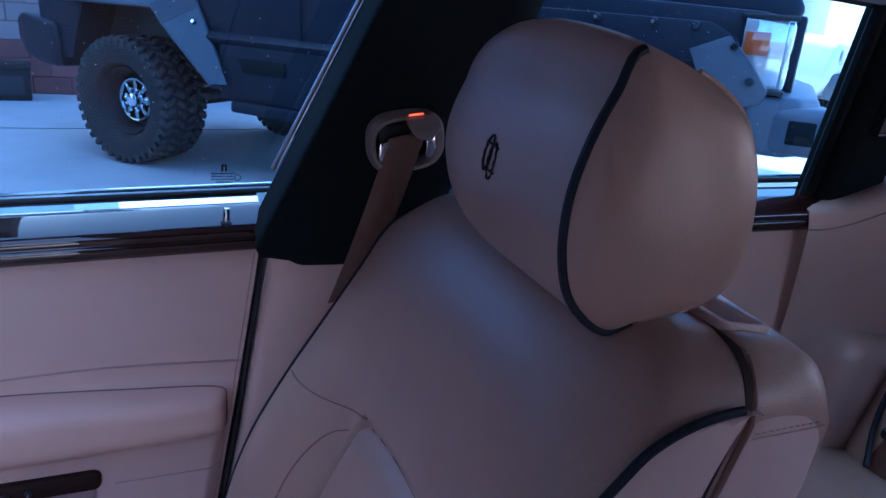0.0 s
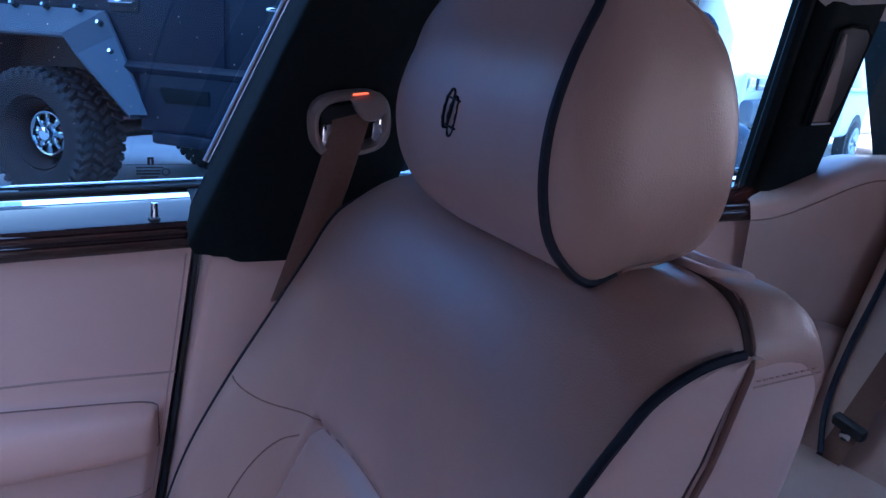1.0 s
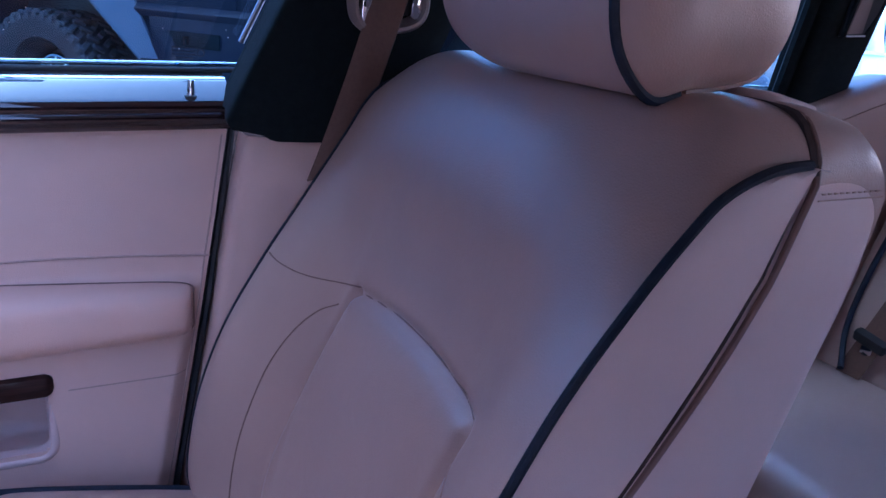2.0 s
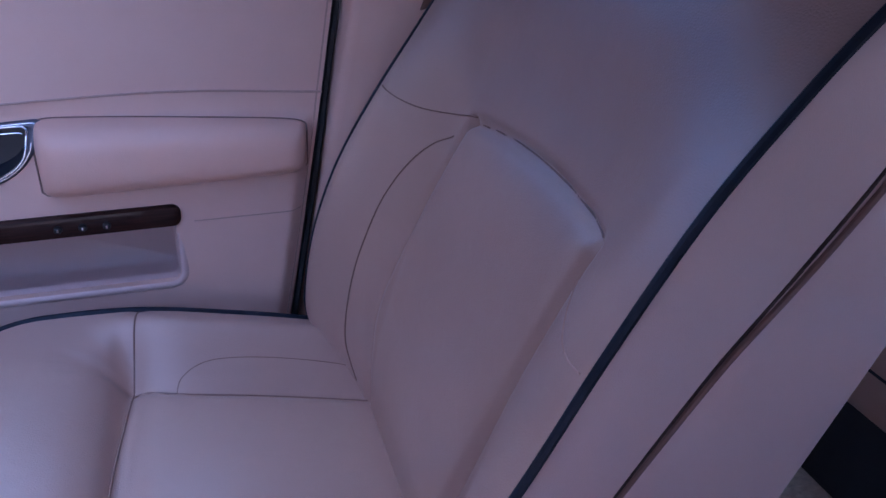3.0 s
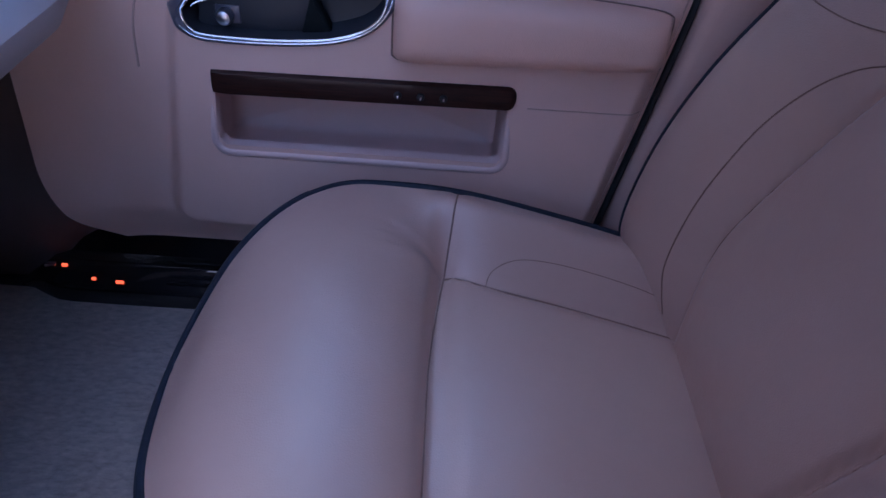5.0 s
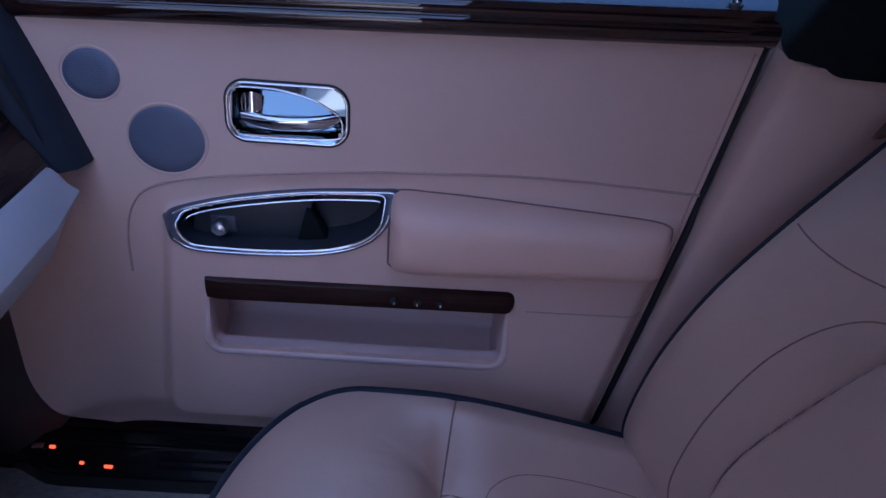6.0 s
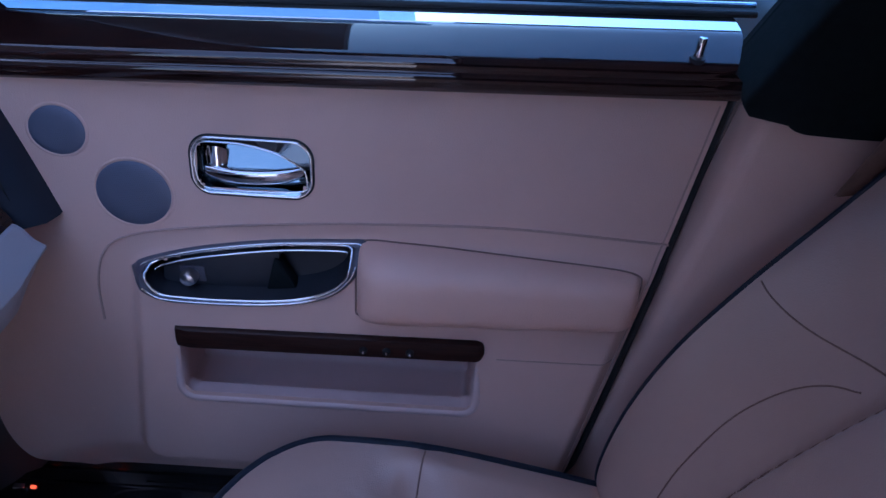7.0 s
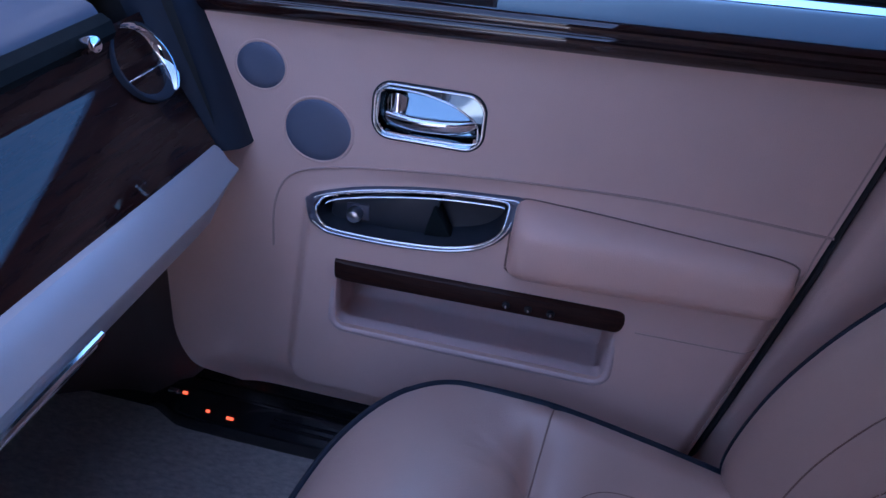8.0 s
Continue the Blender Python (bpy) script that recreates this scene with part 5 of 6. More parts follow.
part("under_dash", grid([[(dash_x(y) - 0.08 - 0.35 * q, y, 0.712 - 0.10 * q) for q in np.linspace(0, 1, 8)] for y in np.linspace(0.64, -0.75, 20)]), BLACK, dash, "dark underside of the dashboard")

part("dash_corner", box(-1.02, -0.30, 0.585, 0.80, 0.962, 0.985, 0.004), BLACK, dash, "dark corner of the dash top")
a_pillar = root("wall_front_pillar", "slate leather trim strip at the front pillar foot", "pillar trim", (-0.2, 0.68, 0.8), kind="structure")
rows = []
for q in np.linspace(0, 1, 20):
    x, z = -0.158 - 0.074 * q, 0.786 + 0.221 * q
    rows.append([(x - 0.060, 0.662, z - 0.01), (x - 0.036, 0.656, z), (x - 0.018, 0.666, z + 0.002), (x - 0.004, 0.682, z), (x + 0.002, 0.700, z), (x, 0.74, z)])
part("pillar_foot", grid(rows), DASH_BLUE, a_pillar, "slate leather strip", angle=60)
rows = []
for q in np.linspace(0, 1, 12):
    x, z = -0.26 + 0.36 * q, 0.99 + 0.41 * q
    y = 0.75 - 0.10 * q
    rows.append([(x - 0.05, y + 0.04, z), (x - 0.05, y - 0.03, z), (x + 0.0, y - 0.035, z), (x + 0.03, y, z), (x + 0.03, y + 0.04, z)])
part("screen_pillar", grid(rows), PILLAR_CLOTH, a_pillar, "black windscreen pillar trim", angle=60)

windscreen = part("window_4", grid([[(-0.92 + 1.04 * q, 0.70 * v * (1 - 0.10 * q), 1.0 + 0.42 * q - 0.02 * v * v) for v in np.linspace(-1, 1, 17)] for q in np.linspace(0, 1, 9)]), CLEAR)
windscreen.visible_shadow = False
tagged(windscreen, "raked clear windscreen above the dashboard", "car window", kind="structure")

# ---- roof and the unseen sides of the cabin ----
ceiling = part("ceiling", grid([[(x, 0.640 * v, 1.415 + 0.035 * (1 - v * v) - 0.03 * smooth(1.7, 2.3, x)) for v in np.linspace(-1, 1, 24)] for x in np.linspace(0.28, 2.3, 24)]), HEADLINER)
roof = part("wall_roof", grid([[(x, 0.640 * v, 1.475 + 0.035 * (1 - v * v)) for v in np.linspace(-1.1, 1.1, 12)] for x in np.linspace(0.26, 2.3, 12)]), DARK_GLASS)
tagged(roof, "dark lacquered roof skin of the car", "car roof", kind="structure")
tagged(ceiling, "pale beige cloth headliner", "headliner", kind="structure")
def rail_dip(x):
    return curve1((0.0, 1.10, 1.27, 1.39, 1.57, 1.66, 2.1), (0.011, 0.011, 0.005, -0.004, -0.012, -0.017, -0.017), x)


side_roll = part("trim_roof_rail", grid([[(x, y, z + rail_dip(x) - (0.026 * smooth(1.58, 1.68, x) if y < 0.65 else 0.0)) for y, z in ((0.58, 1.445), (0.60, 1.435), (0.622, 1.415), (0.640, 1.398), (0.655, 1.394), (0.675, 1.403), (0.70, 1.43), (0.70, 1.48))] for x in np.linspace(0.05, 2.1, 50)]), HEADLINER)
tagged(side_roll, "pale beige roof rail trim above the windows", "roof trim", kind="structure")
roof_seal = part("trim_roof_seal", tube([(x, 0.672, 1.398 + rail_dip(x)) for x in np.linspace(0.10, 2.1, 40)], 0.010), BLACK)
tagged(roof_seal, "black rubber seal above the side windows", "seal", kind="structure")
# unseen wall whose low gap is sized to let light in
wl = part("wall_left", join(box(0.16, 2.3, -0.80, -0.74, 0.20, 0.98, 0.01), box(-0.9, -0.50, -0.80, -0.74, 0.20, 0.98, 0.01), box(-0.51, 0.17, -0.80, -0.74, 0.20, 0.36, 0.01)), LIT_DOOR_LEATHER)
tagged(wl, "unseen beige driver side wall with a gap sized for light", "car wall", kind="structure")
# unseen panels, wider than a pillar, added to hold back side light
wu = part("wall_left_upper", join(box(0.14, 1.22, -0.78, -0.72, 0.97, 1.47, 0.01), box(1.98, 2.3, -0.78, -0.72, 0.97, 1.47, 0.01), box(0.10, 2.00, -0.72, -0.66, 1.33, 1.47, 0.01)), PILLAR_CLOTH)
tagged(wu, "unseen black panels sized to limit light from the driver side", "car wall", kind="structure")
wb = part("wall_rear_upper", join(box(2.10, 2.16, -0.78, 0.78, 1.05, 1.16, 0.01), box(2.10, 2.16, -0.78, -0.30, 1.15, 1.47, 0.01), box(2.10, 2.16, 0.30, 0.78, 1.15, 1.47, 0.01)), HEADLINER)
tagged(wb, "pale rear pillar trim beside the back window", "car wall", kind="structure")
wr = part("wall_rear", box(2.10, 2.16, -0.78, 0.78, 0.20, 1.05, 0.01), LEATHER)
tagged(wr, "beige leather wall behind the rear bench", "car wall", kind="structure")
wf = part("wall_front", box(-1.06, -1.0, -0.78, 0.78, 0.20, 1.0, 0.01), BLACK)
tagged(wf, "black bulkhead in front of the footwell", "car wall", kind="structure")
uf = part("floor_pan", box(-1.05, 2.2, -0.80, 0.80, 0.16, 0.225, 0.01), BLACK)
tagged(uf, "black underside of the car", "car floor", kind="structure")
sk = part("wall_right_skin", box(-1.05, 2.3, 0.815, 0.90, 0.22, 0.985, 0.03, 3), DARK_GLASS)
tagged(sk, "dark lacquered outer flank of the car", "car wall", kind="structure")
wq = part("wall_quarter", prism([(2.02, 0.60, 0.98), (2.02, 0.700, 0.98), (2.02, 0.732, 1.08), (2.02, 0.806, 1.30), (2.02, 0.86, 1.44), (2.02, 0.60, 1.44)], (0.08, 0, 0), 0.01), PILLAR_CLOTH)
tagged(wq, "black trim behind the quarter window", "pillar trim", kind="structure")

ls = part("wall_left_skin", join(box(0.16, 2.3, -0.87, -0.81, 0.22, 0.985, 0.02, 2), box(-1.05, -0.50, -0.87, -0.81, 0.22, 0.985, 0.02, 2), box(-0.51, 0.17, -0.87, -0.81, 0.22, 0.36, 0.02, 2)), DARK_GLASS)
tagged(ls, "dark lacquered flank of the car round the driver side light gap", "car wall", kind="structure")


# ---- outside: yard, wall, vehicles ----
rows = [[(x, y, 0.0) for y in (-60, -20, -8, -4, 0, 3, 5, 7, 9, 12, 20, 60)] for x in (-60, -20, -8, -4, 0, 3, 6, 10, 15, 25, 60)]
ground = part("ground", grid(rows), CONCRETE)
tagged(ground, "bare grey concrete yard", "ground", kind="structure")
for pts in (((-9, 6.6, 0.004), (12, 7.4, 0.004)), ((-9, 3.0, 0.004), (2.0, 3.3, 0.004))):
    a, b = Vector(pts[0]), Vector(pts[1])
    jn = part("trim_joint", box(0, (b - a).length, -0.006, 0.006, 0, 0.003, 0, 1, Matrix.Translation(a) @ Matrix.Rotation(math.atan2(b.y - a.y, b.x - a.x), 4, "Z")), BLACK)
    tagged(jn, "dark expansion joint in the concrete", "joint", kind="structure")

truck = root("off_road_truck", "lifted matte navy off-road truck with riveted flares", "truck", (0, 0, 0), 0)
TH = 46
truck.matrix_basis = pose(0.225, 5.45, 0, 0, 0, -TH) @ Matrix.Translation((0, 1.06, 0))


def tp(name, bm, mat, parent=None, label="", **k):
    return part(name, bm, mat, truck if parent is None else parent, label, local=True, **k)


S = -1.02
FW = 3.35
# lower body with wheel openings, one shell
outline = [(-1.05, 0.72), (-0.72, 0.72), (-0.66, 0.90), (-0.56, 1.14), (-0.42, 1.20), (0.34, 1.20), (0.46, 1.10), (0.80, 0.66), (2.56, 0.66), (2.84, 1.10), (2.96, 1.20), (3.72, 1.20), (3.90, 1.10), (4.02, 0.95), (4.16, 0.95), (4.18, 1.42), (2.62, 1.47), (2.50, 1.56), (-1.00, 1.58), (-1.08, 1.45)]
tp("body", prism([(u, S + 0.03, z) for u, z in outline], (0, 1.98, 0), 0.02, 2), MATTE_BODY, None, "matte navy lower body", angle=30)
tp("wheel_wells", join(box(-0.66, 0.66, S + 0.34, 0.68, 0.62, 1.21), box(FW - 0.62, FW + 0.62, S + 0.34, 0.68, 0.62, 1.21)), BLACK)
cabin = tp("cabin", prism([(-1.0, S + 0.08, 1.56), (2.60, S + 0.08, 1.56), (2.30, S + 0.24, 2.12), (-0.92, S + 0.24, 2.12)], (0, 1.88, 0), 0.03), MATTE_BODY, None, "upright cabin")
for u0, u1 in ((-0.82, 0.14), (0.28, 1.28), (1.44, 2.32)):
    tp("window", prism([(u0, S + 0.10, 1.63), (u1, S + 0.10, 1.63), (u1 - 0.03, S + 0.21, 2.03), (u0 + 0.02, S + 0.21, 2.03)], (0, -0.012, 0), 0.004), DARK_GLASS, cabin, "dark side window")
tp("hood", prism([(2.58, S + 0.16, 1.40), (4.29, S + 0.16, 1.36), (4.33, S + 0.17, 1.445), (4.27, S + 0.19, 1.532), (4.06, S + 0.20, 1.576), (2.58, S + 0.22, 1.700)], (0, 1.68, 0), 0.035, 3), MATTE_BODY, None, "flat matte navy bonnet", angle=30)
tp("hood_shoulder", prism([(2.60, S + 0.03, 1.40), (4.16, S + 0.03, 1.36), (4.16, S + 0.06, 1.405), (2.60, S + 0.10, 1.475)], (0, 0.15, 0), 0.012), MATTE_BODY, None, "wing top")
tp("hood_gap", tube([(2.62, S + 0.165, 1.478), (4.20, S + 0.165, 1.408)], 0.010, sides=6), BLACK)
# doors: proud panels with handles, belt line and vent
for u0, u1, hu, fr in ((0.84, 1.44, 0.68, 0.40), (1.48, 2.52, 1.87, 0.0)):
    d = tp("door", prism([(u0 - fr, S + 0.020, 1.22), (u0 - fr, S + 0.020, 1.555), (u1, S + 0.020, 1.555), (u1, S + 0.020, 0.70), (u0, S + 0.020, 0.70)], (0, 0.04, 0), 0.006), MATTE_BODY, None, "matte door panel")
    tp("handle", box(hu - 0.10, hu + 0.10, S - 0.026, S + 0.004, 1.398, 1.424, 0.008), CHROME, d, "chrome door handle")
    tp("handle_pocket", box(hu - 0.115, hu + 0.115, S + 0.008, S + 0.030, 1.345, 1.435, 0.010), BLACK, d)
tp("side_ridge", prism([(0.66, S + 0.02, 1.046), (2.60, S + 0.02, 1.046), (2.60, S - 0.030, 1.006), (0.68, S - 0.030, 1.006)], (0, 0.03, -0.045), 0.003), MATTE_BODY, None, "matte navy rub strip")
tp("lower_cladding", box(0.79, 2.58, S - 0.004, S + 0.03, 0.60, 0.975, 0.008), MATTE_BODY)
tp("side_vent", prism([(0.94, S - 0.014, 0.890), (1.34, S - 0.014, 0.890), (1.34, S - 0.014, 0.795), (1.00, S - 0.014, 0.795)], (0, 0.02, 0), 0.004), PILLAR_CLOTH, None, "dark recessed side vent")
tp("rocker", box(0.90, 2.60, S - 0.04, S + 0.08, 0.520, 0.600, 0.02), MATTE_BODY, None, "matte navy side step")
# black block that stands in for the shadow under the truck
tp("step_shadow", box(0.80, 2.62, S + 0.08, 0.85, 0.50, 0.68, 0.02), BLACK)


def flare(u0, label):
    """A riveted angular wheel-arch flare."""
    o = [(-0.68, 1.23), (-0.64, 1.30), (-0.57, 1.352), (-0.46, 1.352), (0.53, 1.345), (0.61, 1.19), (0.85, 0.70)]
    i = [(-0.67, 1.19), (-0.63, 1.20), (-0.56, 1.205), (-0.46, 1.205), (0.29, 1.205), (0.40, 1.08), (0.81, 0.72)]
    rows = [[(u0 + u, S + 0.015, z) for u, z in o], [(u0 + u * 0.998, S - 0.004, z - 0.002) for u, z in o], [(u0 + u, S - 0.12, z - 0.015) for u, z in i],
            [(u0 + u, S - 0.125, z - 0.035) for u, z in i], [(u0 + u, S - 0.09, z - 0.05) for u, z in i], [(u0 + u, S + 0.10, z - 0.04) for u, z in i]]
    f = tp("wheel_flare", grid(rows), FLARE, None, label, angle=12)
    for u, z in ((-0.50, 1.352), (-0.22, 1.355), (0.06, 1.355), (0.34, 1.352), (0.52, 1.265), (0.605, 1.09)):
        b = tp("bolt", cyl((u0 + u, S - 0.010, z - 0.01), (u0 + u, S - 0.046, z + 0.006), 0.021, 0.017, 10), BLACK, f, "black bolt")
        # chrome stub for the small highlight on an all-black bolt
        tp("bolt_glint", cyl((u0 + u, S - 0.045, z + 0.004), (u0 + u, S - 0.062, z + 0.010), 0.013, sides=8), CHROME, f)
    return f


flare(0.0, "angular grey bolted rear flare")
# front wing: bolted band, angled plate ahead of the wheel
tp("wing_band", prism([(2.75, S - 0.05, 1.365), (3.92, S - 0.05, 1.355), (4.06, S - 0.05, 1.28), (4.00, S - 0.05, 1.16), (2.75, S - 0.05, 1.16)], (0, 0.07, 0), 0.008), MATTE_BODY, None, "bolted wing band")
tp("wing_plate", prism([(3.84, S - 0.055, 1.22), (4.02, S - 0.055, 1.30), (4.12, S - 0.055, 1.20), (4.24, S - 0.02, 1.05), (4.22, S - 0.02, 0.99), (4.00, S - 0.055, 0.92)], (0, 0.06, 0), 0.008), ARMOUR, None, "angled wing plate")
for u, z in ((3.02, 1.335), (3.36, 1.335), (3.65, 1.335), (3.855, 1.33), (4.05, 1.25), (4.15, 1.09)):
    w_ = tp("wing_bolt", cyl((u, S - 0.05, z), (u, S - 0.076, z), 0.022, 0.018, 10), BLACK, None, "black bolt")
    # chrome stub again gives the black bolt its highlight
    tp("wing_bolt_glint", cyl((u, S - 0.078, z), (u, S - 0.092, z), 0.011, sides=8), CHROME, w_)
# front face
tp("grille", box(4.14, 4.22, S + 0.10, 0.86, 0.98, 1.40, 0.03), BLACK, None, "dark grille")
lamp = tp("headlight", box(4.14, 4.30, S + 0.05, S + 0.46, 1.05, 1.385, 0.02, 3), LAMP_CLEAR, None, "clear rectangular headlight")
tp("lamp_corner", prism([(4.075, S + 0.000, 1.06), (4.075, S + 0.000, 1.385), (4.27, S + 0.045, 1.385), (4.27, S + 0.045, 1.06)], (0, 0.05, 0), 0.008), LAMP_CLEAR, lamp)
tp("marker_lamp", prism([(4.085, S - 0.012, 1.215), (4.085, S - 0.012, 1.325), (4.20, S + 0.016, 1.325), (4.20, S + 0.016, 1.215)], (0, 0.03, 0), 0.004), AMBER, lamp, "orange side marker lens")
for z in (1.13, 1.30):
    tp("bulb", cyl((4.29, S + 0.26, z), (4.305, S + 0.26, z), 0.070, sides=24, bevel=0.004), CHROME, lamp)
tp("lamp_guard", box(4.26, 4.35, S + 0.38, S + 0.52, 1.00, 1.42, 0.02), MATTE_BODY, lamp)
for z in (1.385, 1.035):
    tp("lamp_bezel", box(4.06, 4.31, S + 0.0, S + 0.06, z, z + 0.024, 0.006), BLACK, lamp)
bump = tp("front_bumper", prism([(4.14, S - 0.03, 1.035), (4.40, S + 0.04, 1.035), (4.50, S + 0.26, 1.02), (4.52, 0.70, 1.0), (4.40, 0.98, 1.035), (4.14, 1.03, 1.035)], (0, 0, -0.30), 0.05, 4), ARMOUR, None, "chunky grey bumper", angle=40)
tp("lamp_pod", box(4.26, 4.56, S + 0.00, S + 0.34, 0.75, 0.99, 0.06, 4), ARMOUR, bump, angle=50)
tp("pod_hole", box(4.54, 4.565, S + 0.08, S + 0.27, 0.81, 0.93, 0.011, 3), PILLAR_CLOTH, bump)
tp("pod_side_hole", box(4.36, 4.49, S - 0.006, S + 0.03, 0.81, 0.93, 0.012, 3), PILLAR_CLOTH, bump)
tp("tow_hook", tube(spline([(4.50, S + 0.42, 0.78), (4.58, S + 0.42, 0.78), (4.62, S + 0.42, 0.85), (4.55, S + 0.42, 0.90), (4.48, S + 0.42, 0.88)], 20), 0.02), ARMOUR, bump)
tp("rear_bumper", prism([(-1.34, S + 0.04, 0.82), (-1.24, S - 0.02, 0.72), (-1.04, S - 0.02, 0.655), (-0.82, S - 0.02, 0.64), (-0.84, S - 0.02, 0.98), (-1.24, S - 0.02, 1.03), (-1.34, S + 0.04, 1.0)], (0, 1.84, 0), 0.05, 4), MATTE_BODY, None, "rear bumper")


def wheel(parent_pose):
    """Chunky mud tyre with lug blocks and a five-spoke rim; axle along local y."""
    w = new("wheel", None)
    w.parent = truck
    w.matrix_basis = parent_pose
    prof = [(0.255, -0.13), (0.28, -0.185), (0.35, -0.208), (0.425, -0.204), (0.449, -0.180), (0.453, 0.0), (0.449, 0.180), (0.425, 0.204), (0.34, 0.205), (0.27, 0.185), (0.235, 0.13)]
    rows = [[(r * math.cos(a), y, r * math.sin(a)) for r, y in prof] for a in np.linspace(0, math.tau, 48, endpoint=False)]
    ty = part("tyre", grid(rows, wrap_u=True), RUBBER, w, "worn black mud tyre", local=True)
    bm = bmesh.new()
    n = 38
    for k in range(n):
        for side, off, rot in ((-1, 0.0, 0.50), (1, 0.5, -0.50), (-1, 0.25, -0.55), (1, 0.75, 0.55)):
            inner = off in (0.25, 0.75)
            a = (k + off) * math.tau / n
            y0, y1 = (side * 0.010, side * 0.095) if inner else (side * 0.108, side * 0.205)
            c = box(-0.019, 0.019, min(y0, y1), max(y0, y1), 0.435, 0.474 if inner else 0.470, 0.006, 1)
            cy = (y0 + y1) / 2
            bmesh.ops.rotate(c, cent=(0, cy, 0.45), matrix=Matrix.Rotation(rot, 3, "Z"), verts=c.verts)
            bmesh.ops.rotate(c, cent=(0, 0, 0), matrix=Matrix.Rotation(a, 3, "Y"), verts=c.verts)
            me = bpy.data.meshes.new("tmp")
            c.to_mesh(me)
            c.free()
            bm.from_mesh(me)
            bpy.data.meshes.remove(me)
            if not inner:
                s = box(-0.020, 0.020, side * 0.203 - 0.006, side * 0.203 + 0.004, 0.400, 0.458, 0.004, 1)
                bmesh.ops.rotate(s, cent=(0, 0, 0), matrix=Matrix.Rotation(a, 3, "Y"), verts=s.verts)
                s.to_mesh(me := bpy.data.meshes.new("tmp"))
                s.free()
                bm.from_mesh(me)
                bpy.data.meshes.remove(me)
    tagged(part("tread_blocks", bm, TREAD, ty, "chunky mud-terrain tread blocks", local=True), kind="stuff")
    rim_prof = [(0.262, -0.14), (0.25, -0.15), (0.225, -0.10), (0.205, -0.03), (0.20, 0.03), (0.05, 0.03)]
    rim = part("rim", grid([[(r * math.cos(a), y, r * math.sin(a)) for r, y in rim_prof] for a in np.linspace(0, math.tau, 40, endpoint=False)], wrap_u=True), RUBBER, w, "black deep-dish rim", local=True)
    for k in range(8):
        sp = box(-0.024, 0.024, -0.060, -0.030, 0.05, 0.165, 0.010, 2)
        bmesh.ops.rotate(sp, cent=(0, 0, 0), matrix=Matrix.Rotation(k * math.tau / 8, 3, "Y"), verts=sp.verts)
        part("spoke", sp, BOWL_CHROME, rim, "short bright spoke", local=True)
    part("spoke_ring", tube([(0.155 * math.cos(a), -0.048, 0.155 * math.sin(a)) for a in np.linspace(0, math.tau, 40, endpoint=False)], 0.017, closed=True, sides=8), BOWL_CHROME, rim, "bright ring round the spokes", local=True)
    part("hub_cap", cyl((0, -0.045, 0), (0, -0.10, 0), 0.062, 0.05, 20, 0.006), CHROME, rim, "chrome hub cap", local=True)
    for k in range(8):
        a = (k + 0.5) * math.tau / 8
        part("lug_nut", cyl((0.085 * math.cos(a), -0.04, 0.085 * math.sin(a)), (0.085 * math.cos(a), -0.075, 0.085 * math.sin(a)), 0.012, sides=6), CHROME, rim, local=True)
    return w


rear_wheel = wheel(pose(-0.115, S + 0.125, 0.474))
for u, y, turn in ((FW, S + 0.125, 0), (0, 0.90, 180), (FW, 0.90, 180)):
    other = copy_thing(rear_wheel, pose(u, y, 0.474, 0, 0, turn))
tp("axle", join(cyl((0, S + 0.2, 0.474), (0, 0.8, 0.474), 0.07), cyl((FW, S + 0.2, 0.474), (FW, 0.8, 0.474), 0.07)), BLACK)


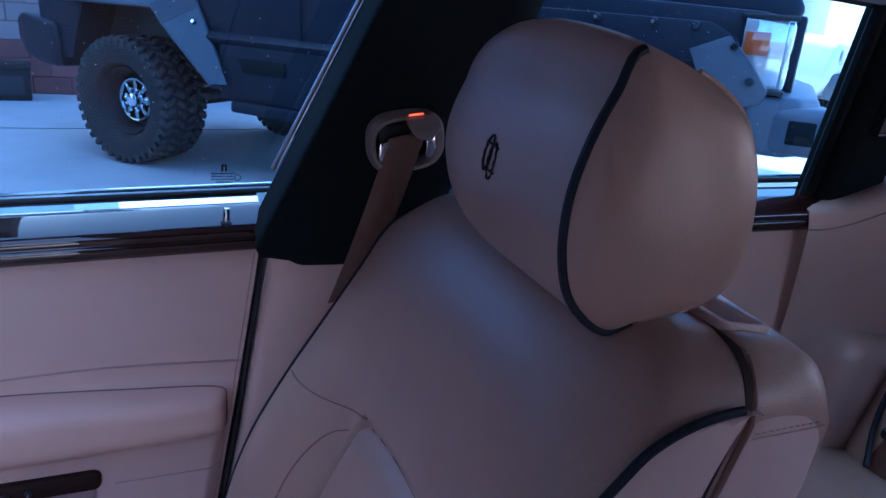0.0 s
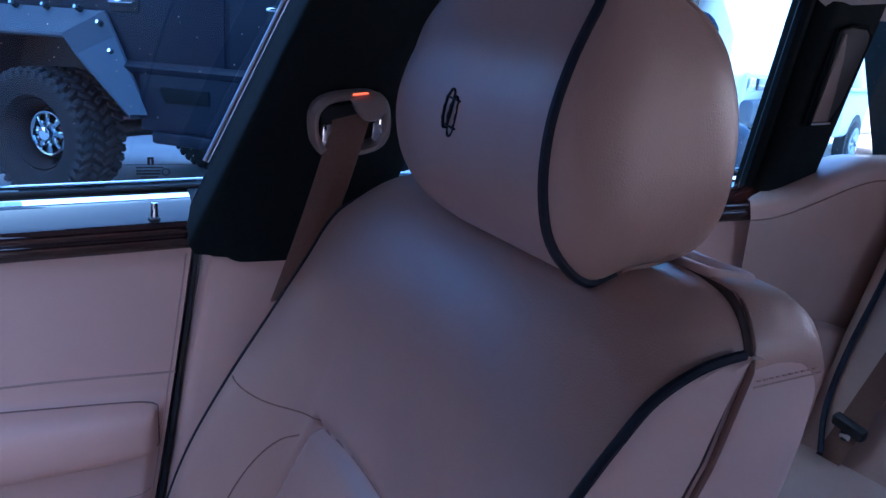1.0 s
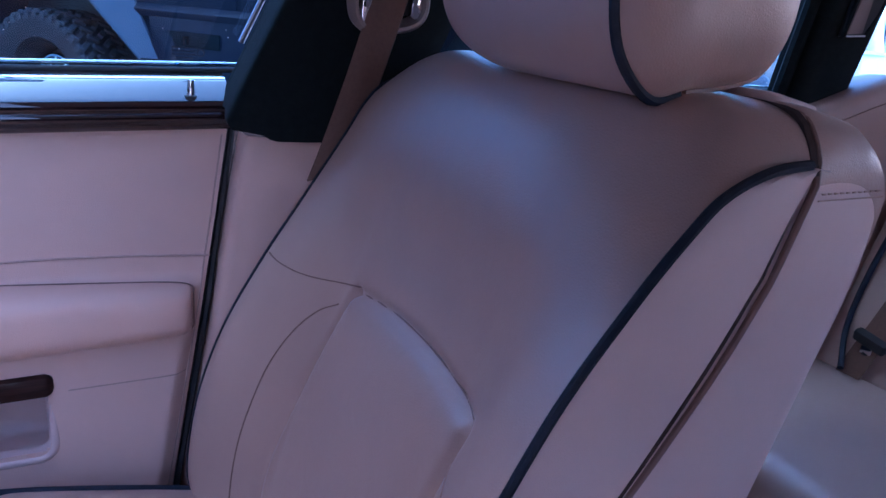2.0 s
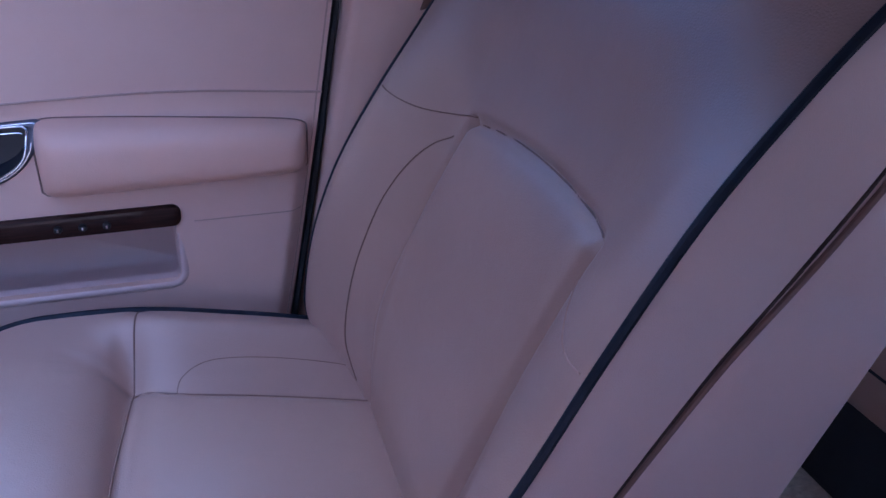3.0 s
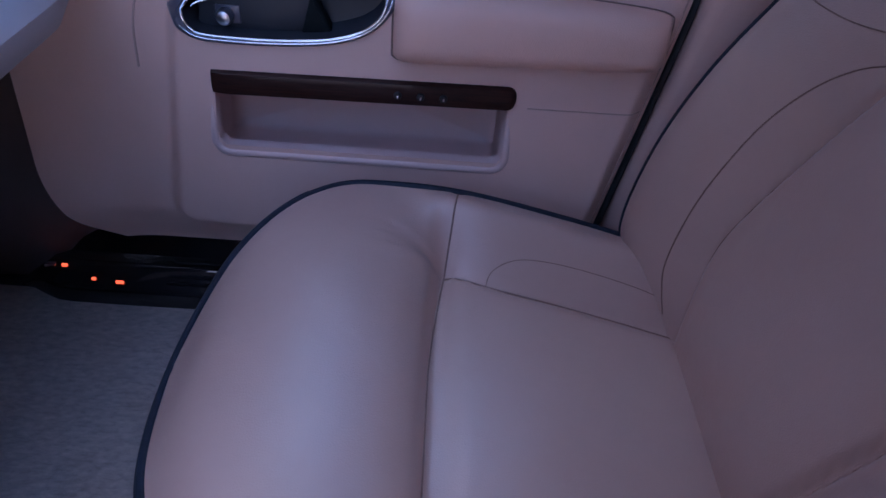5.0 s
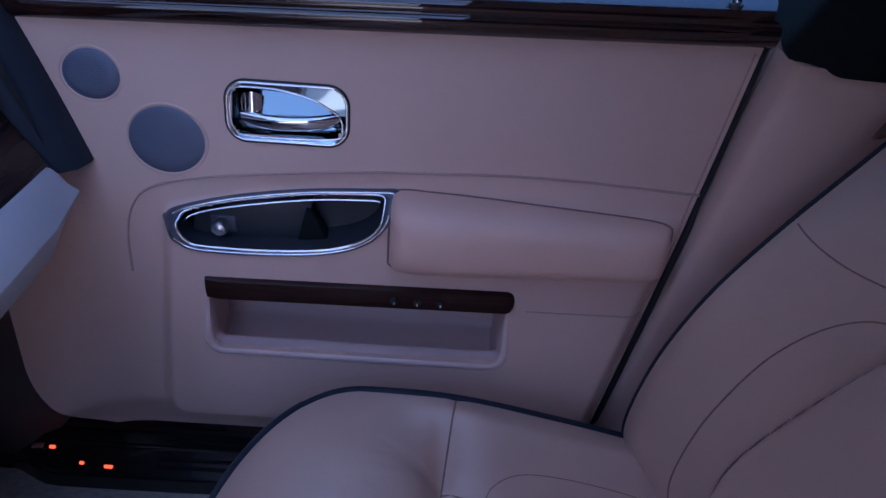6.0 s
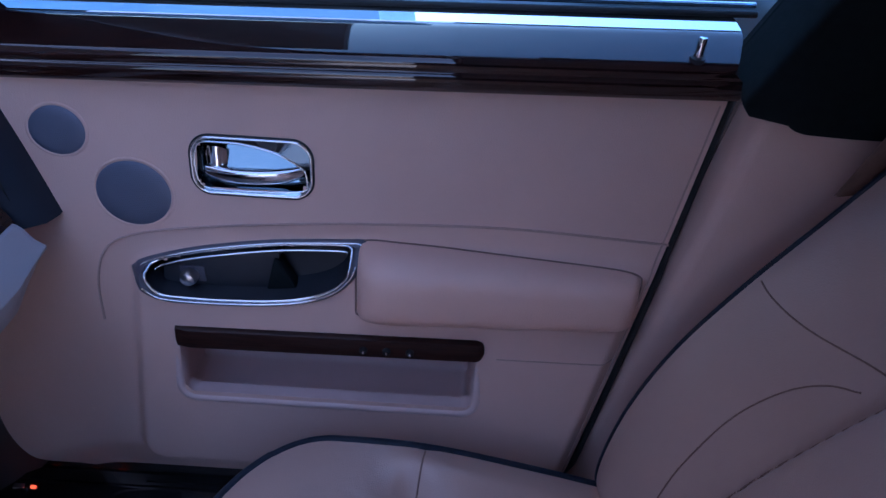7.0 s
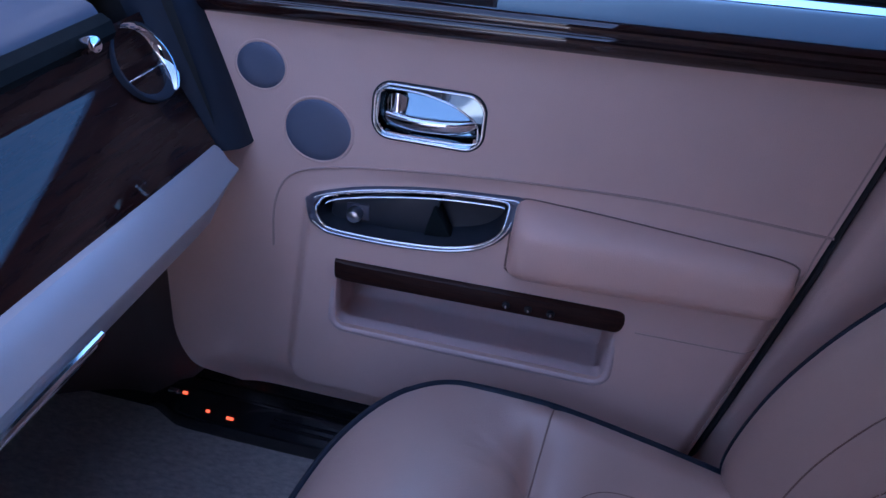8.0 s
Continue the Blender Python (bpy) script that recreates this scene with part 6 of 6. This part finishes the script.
# pale van and its neighbour in the sunlit part of the yard
def white_car(at, turn, label):
    car = root("parked_car", label, "car", at, turn, "sunlit parked cars")
    k = dict(local=True)
    part("body", prism([(-2.2, -0.9, 0.45), (2.1, -0.9, 0.40), (2.3, -0.9, 0.60), (2.3, -0.9, 1.0), (1.25, -0.9, 1.12), (-2.25, -0.9, 1.10)], (0, 1.8, 0), 0.08, 3), WHITE_PAINT, car, "glossy white body", angle=30, **k)
    cab = part("cabin", prism([(-2.15, -0.82, 1.08), (1.2, -0.82, 1.10), (0.55, -0.72, 1.72), (-2.0, -0.72, 1.74)], (0, 1.60, 0), 0.06, 3), WHITE_PAINT, car, "white cabin", angle=30, **k)
    for u0, u1 in ((-1.95, -0.95), (-0.85, -0.05), (0.05, 0.72)):
        part("window", prism([(u0, -0.80, 1.16), (u1 + 0.15, -0.80, 1.16), (u1 - 0.12, -0.73, 1.60), (u0 + 0.03, -0.73, 1.60)], (0, -0.03, 0), 0.004), DARK_GLASS, cab, "dark window", **k)
    part("windscreen", prism([(1.16, -0.66, 1.14), (1.16, 0.66, 1.14), (0.60, 0.58, 1.66), (0.60, -0.58, 1.66)], (0.03, 0, 0.03), 0.004), DARK_GLASS, cab, "windscreen", **k)
    part("bumper", box(2.22, 2.40, -0.88, 0.88, 0.42, 0.70, 0.05, 3), ARMOUR, car, "grey bumper", **k)
    for y in (-0.66, 0.66):
        part("headlight", box(2.25, 2.33, y - 0.18, y + 0.18, 0.78, 0.94, 0.03, 2), LAMP_CLEAR, car, "clear headlight", **k)
    for u in (-1.4, 1.4):
        for y in (-0.84, 0.84):
            s = 1 if y > 0 else -1
            part("arch", cyl((u, y * 0.9, 0.36), (u, y + s * 0.062, 0.36), 0.42, sides=32), BLACK, car, "dark wheel arch", **k)
            w = part("wheel", cyl((u, y - s * 0.12, 0.34), (u, y + s * 0.075, 0.34), 0.34, sides=36, bevel=0.03), RUBBER, car, "black tyre", **k)
            part("rim", cyl((u, y, 0.34), (u, y + s * 0.080, 0.34), 0.225, sides=32), BLACK, w, **k)
            for q in range(10):
                a = q * math.tau / 10
                part("spoke", cyl((u + 0.05 * math.cos(a), y + s * 0.088, 0.34 + 0.05 * math.sin(a)), (u + 0.215 * math.cos(a), y + s * 0.088, 0.34 + 0.215 * math.sin(a)), 0.022, sides=6), SATIN, w, "alloy spoke", **k)
            part("rim_edge", tube([(u + 0.222 * math.cos(a), y + s * 0.082, 0.34 + 0.222 * math.sin(a)) for a in np.linspace(0, math.tau, 32, endpoint=False)], 0.018, closed=True, sides=6), SATIN, w, **k)
    return car


white_car((11.93, 7.87, 0), 20, "white off-road wagon with alloy wheels in sunlight")
pickup = white_car((8.3, 9.9, 0), -62, "tall white pickup parked nose-on in sunlight")
pickup.matrix_basis = pickup.matrix_basis @ Matrix.Scale(1.28, 4)
for y in (-1.0, 1.0):
    part("mirror", box(0.86, 0.98, y - 0.12, y + 0.12, 1.12, 1.36, 0.03, 3), WHITE_PAINT, pickup, "white door mirror", local=True)
    part("screen_trim", tube([(1.20, y * 0.74, 1.10), (0.58, y * 0.66, 1.70)], 0.035, sides=8), BLACK, pickup, "black windscreen surround", local=True)
part("grille_bar", box(2.28, 2.34, -0.46, 0.46, 0.80, 0.94, 0.02, 2), DARK_GLASS, pickup, "dark grille", local=True)

# block wall behind the yard: plain upper courses, red split-face blocks near the ground
back_wall = root("wall_north", "block wall with a red base course", "wall", (0, 9.2, 0), kind="structure")
part("wall_core", box(-30, 5.2, 9.155, 9.5, 0, 2.4), RED_BLOCK, back_wall)
# unseen block added to stop the sun; blue-grey tints the seat sheen
part("tall_block", box(-30, -1.2, 9.5, 15.0, 0, 18.5), GREY_RENDER, back_wall, "unseen blue-grey block added to keep sun off the yard and tint the sheen")
blk = box(-0.196, 0.196, -0.06, 0.06, -0.096, 0.096, 0.006, 1)
red_mesh = None
for r in range(3):
    for c in range(28):
        x = -6.0 + c * 0.4 + (0.2 if r % 2 else 0)
        if red_mesh is None:
            ob = part("block", blk, RED_BLOCK, back_wall, smooth=False, local=True)
            red_mesh = ob.data
        else:
            ob = new("block", red_mesh)
            ob.parent = back_wall
        ob.matrix_basis = pose(x, -0.01 + random.uniform(-0.006, 0.006), 0.1 + r * 0.2)
grey_mesh = red_mesh.copy()
grey_mesh.materials[0] = GREY_BLOCK
for r in range(3, 8):
    for c in range(22):
        ob = new("block", grey_mesh)
        ob.parent = back_wall
        ob.matrix_basis = pose(-5.0 + c * 0.4 + (0.2 if r % 2 else 0), 0.0 + random.uniform(-0.004, 0.004), 0.1 + r * 0.2)

# plastic crate on the ground against the wall
crate = root("crate", "dark plastic crate on the ground by the wall", "crate", (-1.20, 8.72, 0), 8)
part("crate_body", box(-0.24, 0.24, -0.17, 0.17, 0.0, 0.36, 0.02, 2), RUBBER, crate, "dark ribbed body", local=True)
part("crate_rim", box(-0.255, 0.255, -0.185, 0.185, 0.33, 0.39, 0.012, 2), RUBBER, crate, local=True)
part("crate_panel", box(-0.17, 0.17, -0.18, -0.165, 0.06, 0.26, 0.006), CUP, crate, "paler front panel", local=True)

# unseen wall on the driver side, added to bounce warm sunlight into the cabin
bounce_wall = part("wall_south", box(-5.9, 24.0, -14.4, -14.0, 0, 3.4), TAN_RENDER)
tagged(bounce_wall, "unseen tan wall added to bounce warm sun into the cabin", "wall", kind="structure")
# unseen wall added to limit sky light through the windscreen
front_block = part("wall_west", box(-6.4, -6.0, -12.0, 5.0, 0, 8.4), DARK_RENDER)
tagged(front_block, "unseen brown wall added ahead of the car to block low sky", "wall", kind="structure")
# unseen slabs added overhead to block sky mirrored in the window rail
canopy = part("wall_sky_slab", join(box(-2.3, -0.32, 0.80, 1.9, 3.5, 3.62, 0.01), box(-6.1, -2.2, 1.2, 1.4, 3.5, 3.60, 0.01)), DARK_RENDER)
tagged(canopy, "unseen brown slab added to darken the window rail's reflection", "canopy", kind="structure")
shed = part("wall_shed", join(box(20.8, 21.6, 20.6, 34.0, 0, 5.0, 0.02), box(20.6, 20.8, 22.2, 23.0, 2.6, 4.2, 0.02), box(20.6, 20.8, 25.4, 27.6, 2.2, 4.6, 0.02)), DARK_RENDER)
tagged(shed, "brown sheds at the far end of the yard", "shed", kind="structure")
far_block = part("wall_east", box(22, 22.4, -10, 30, 0, 5.0), PLASTER)
tagged(far_block, "sunlit pale wall at the far end of the yard", "wall", kind="structure")
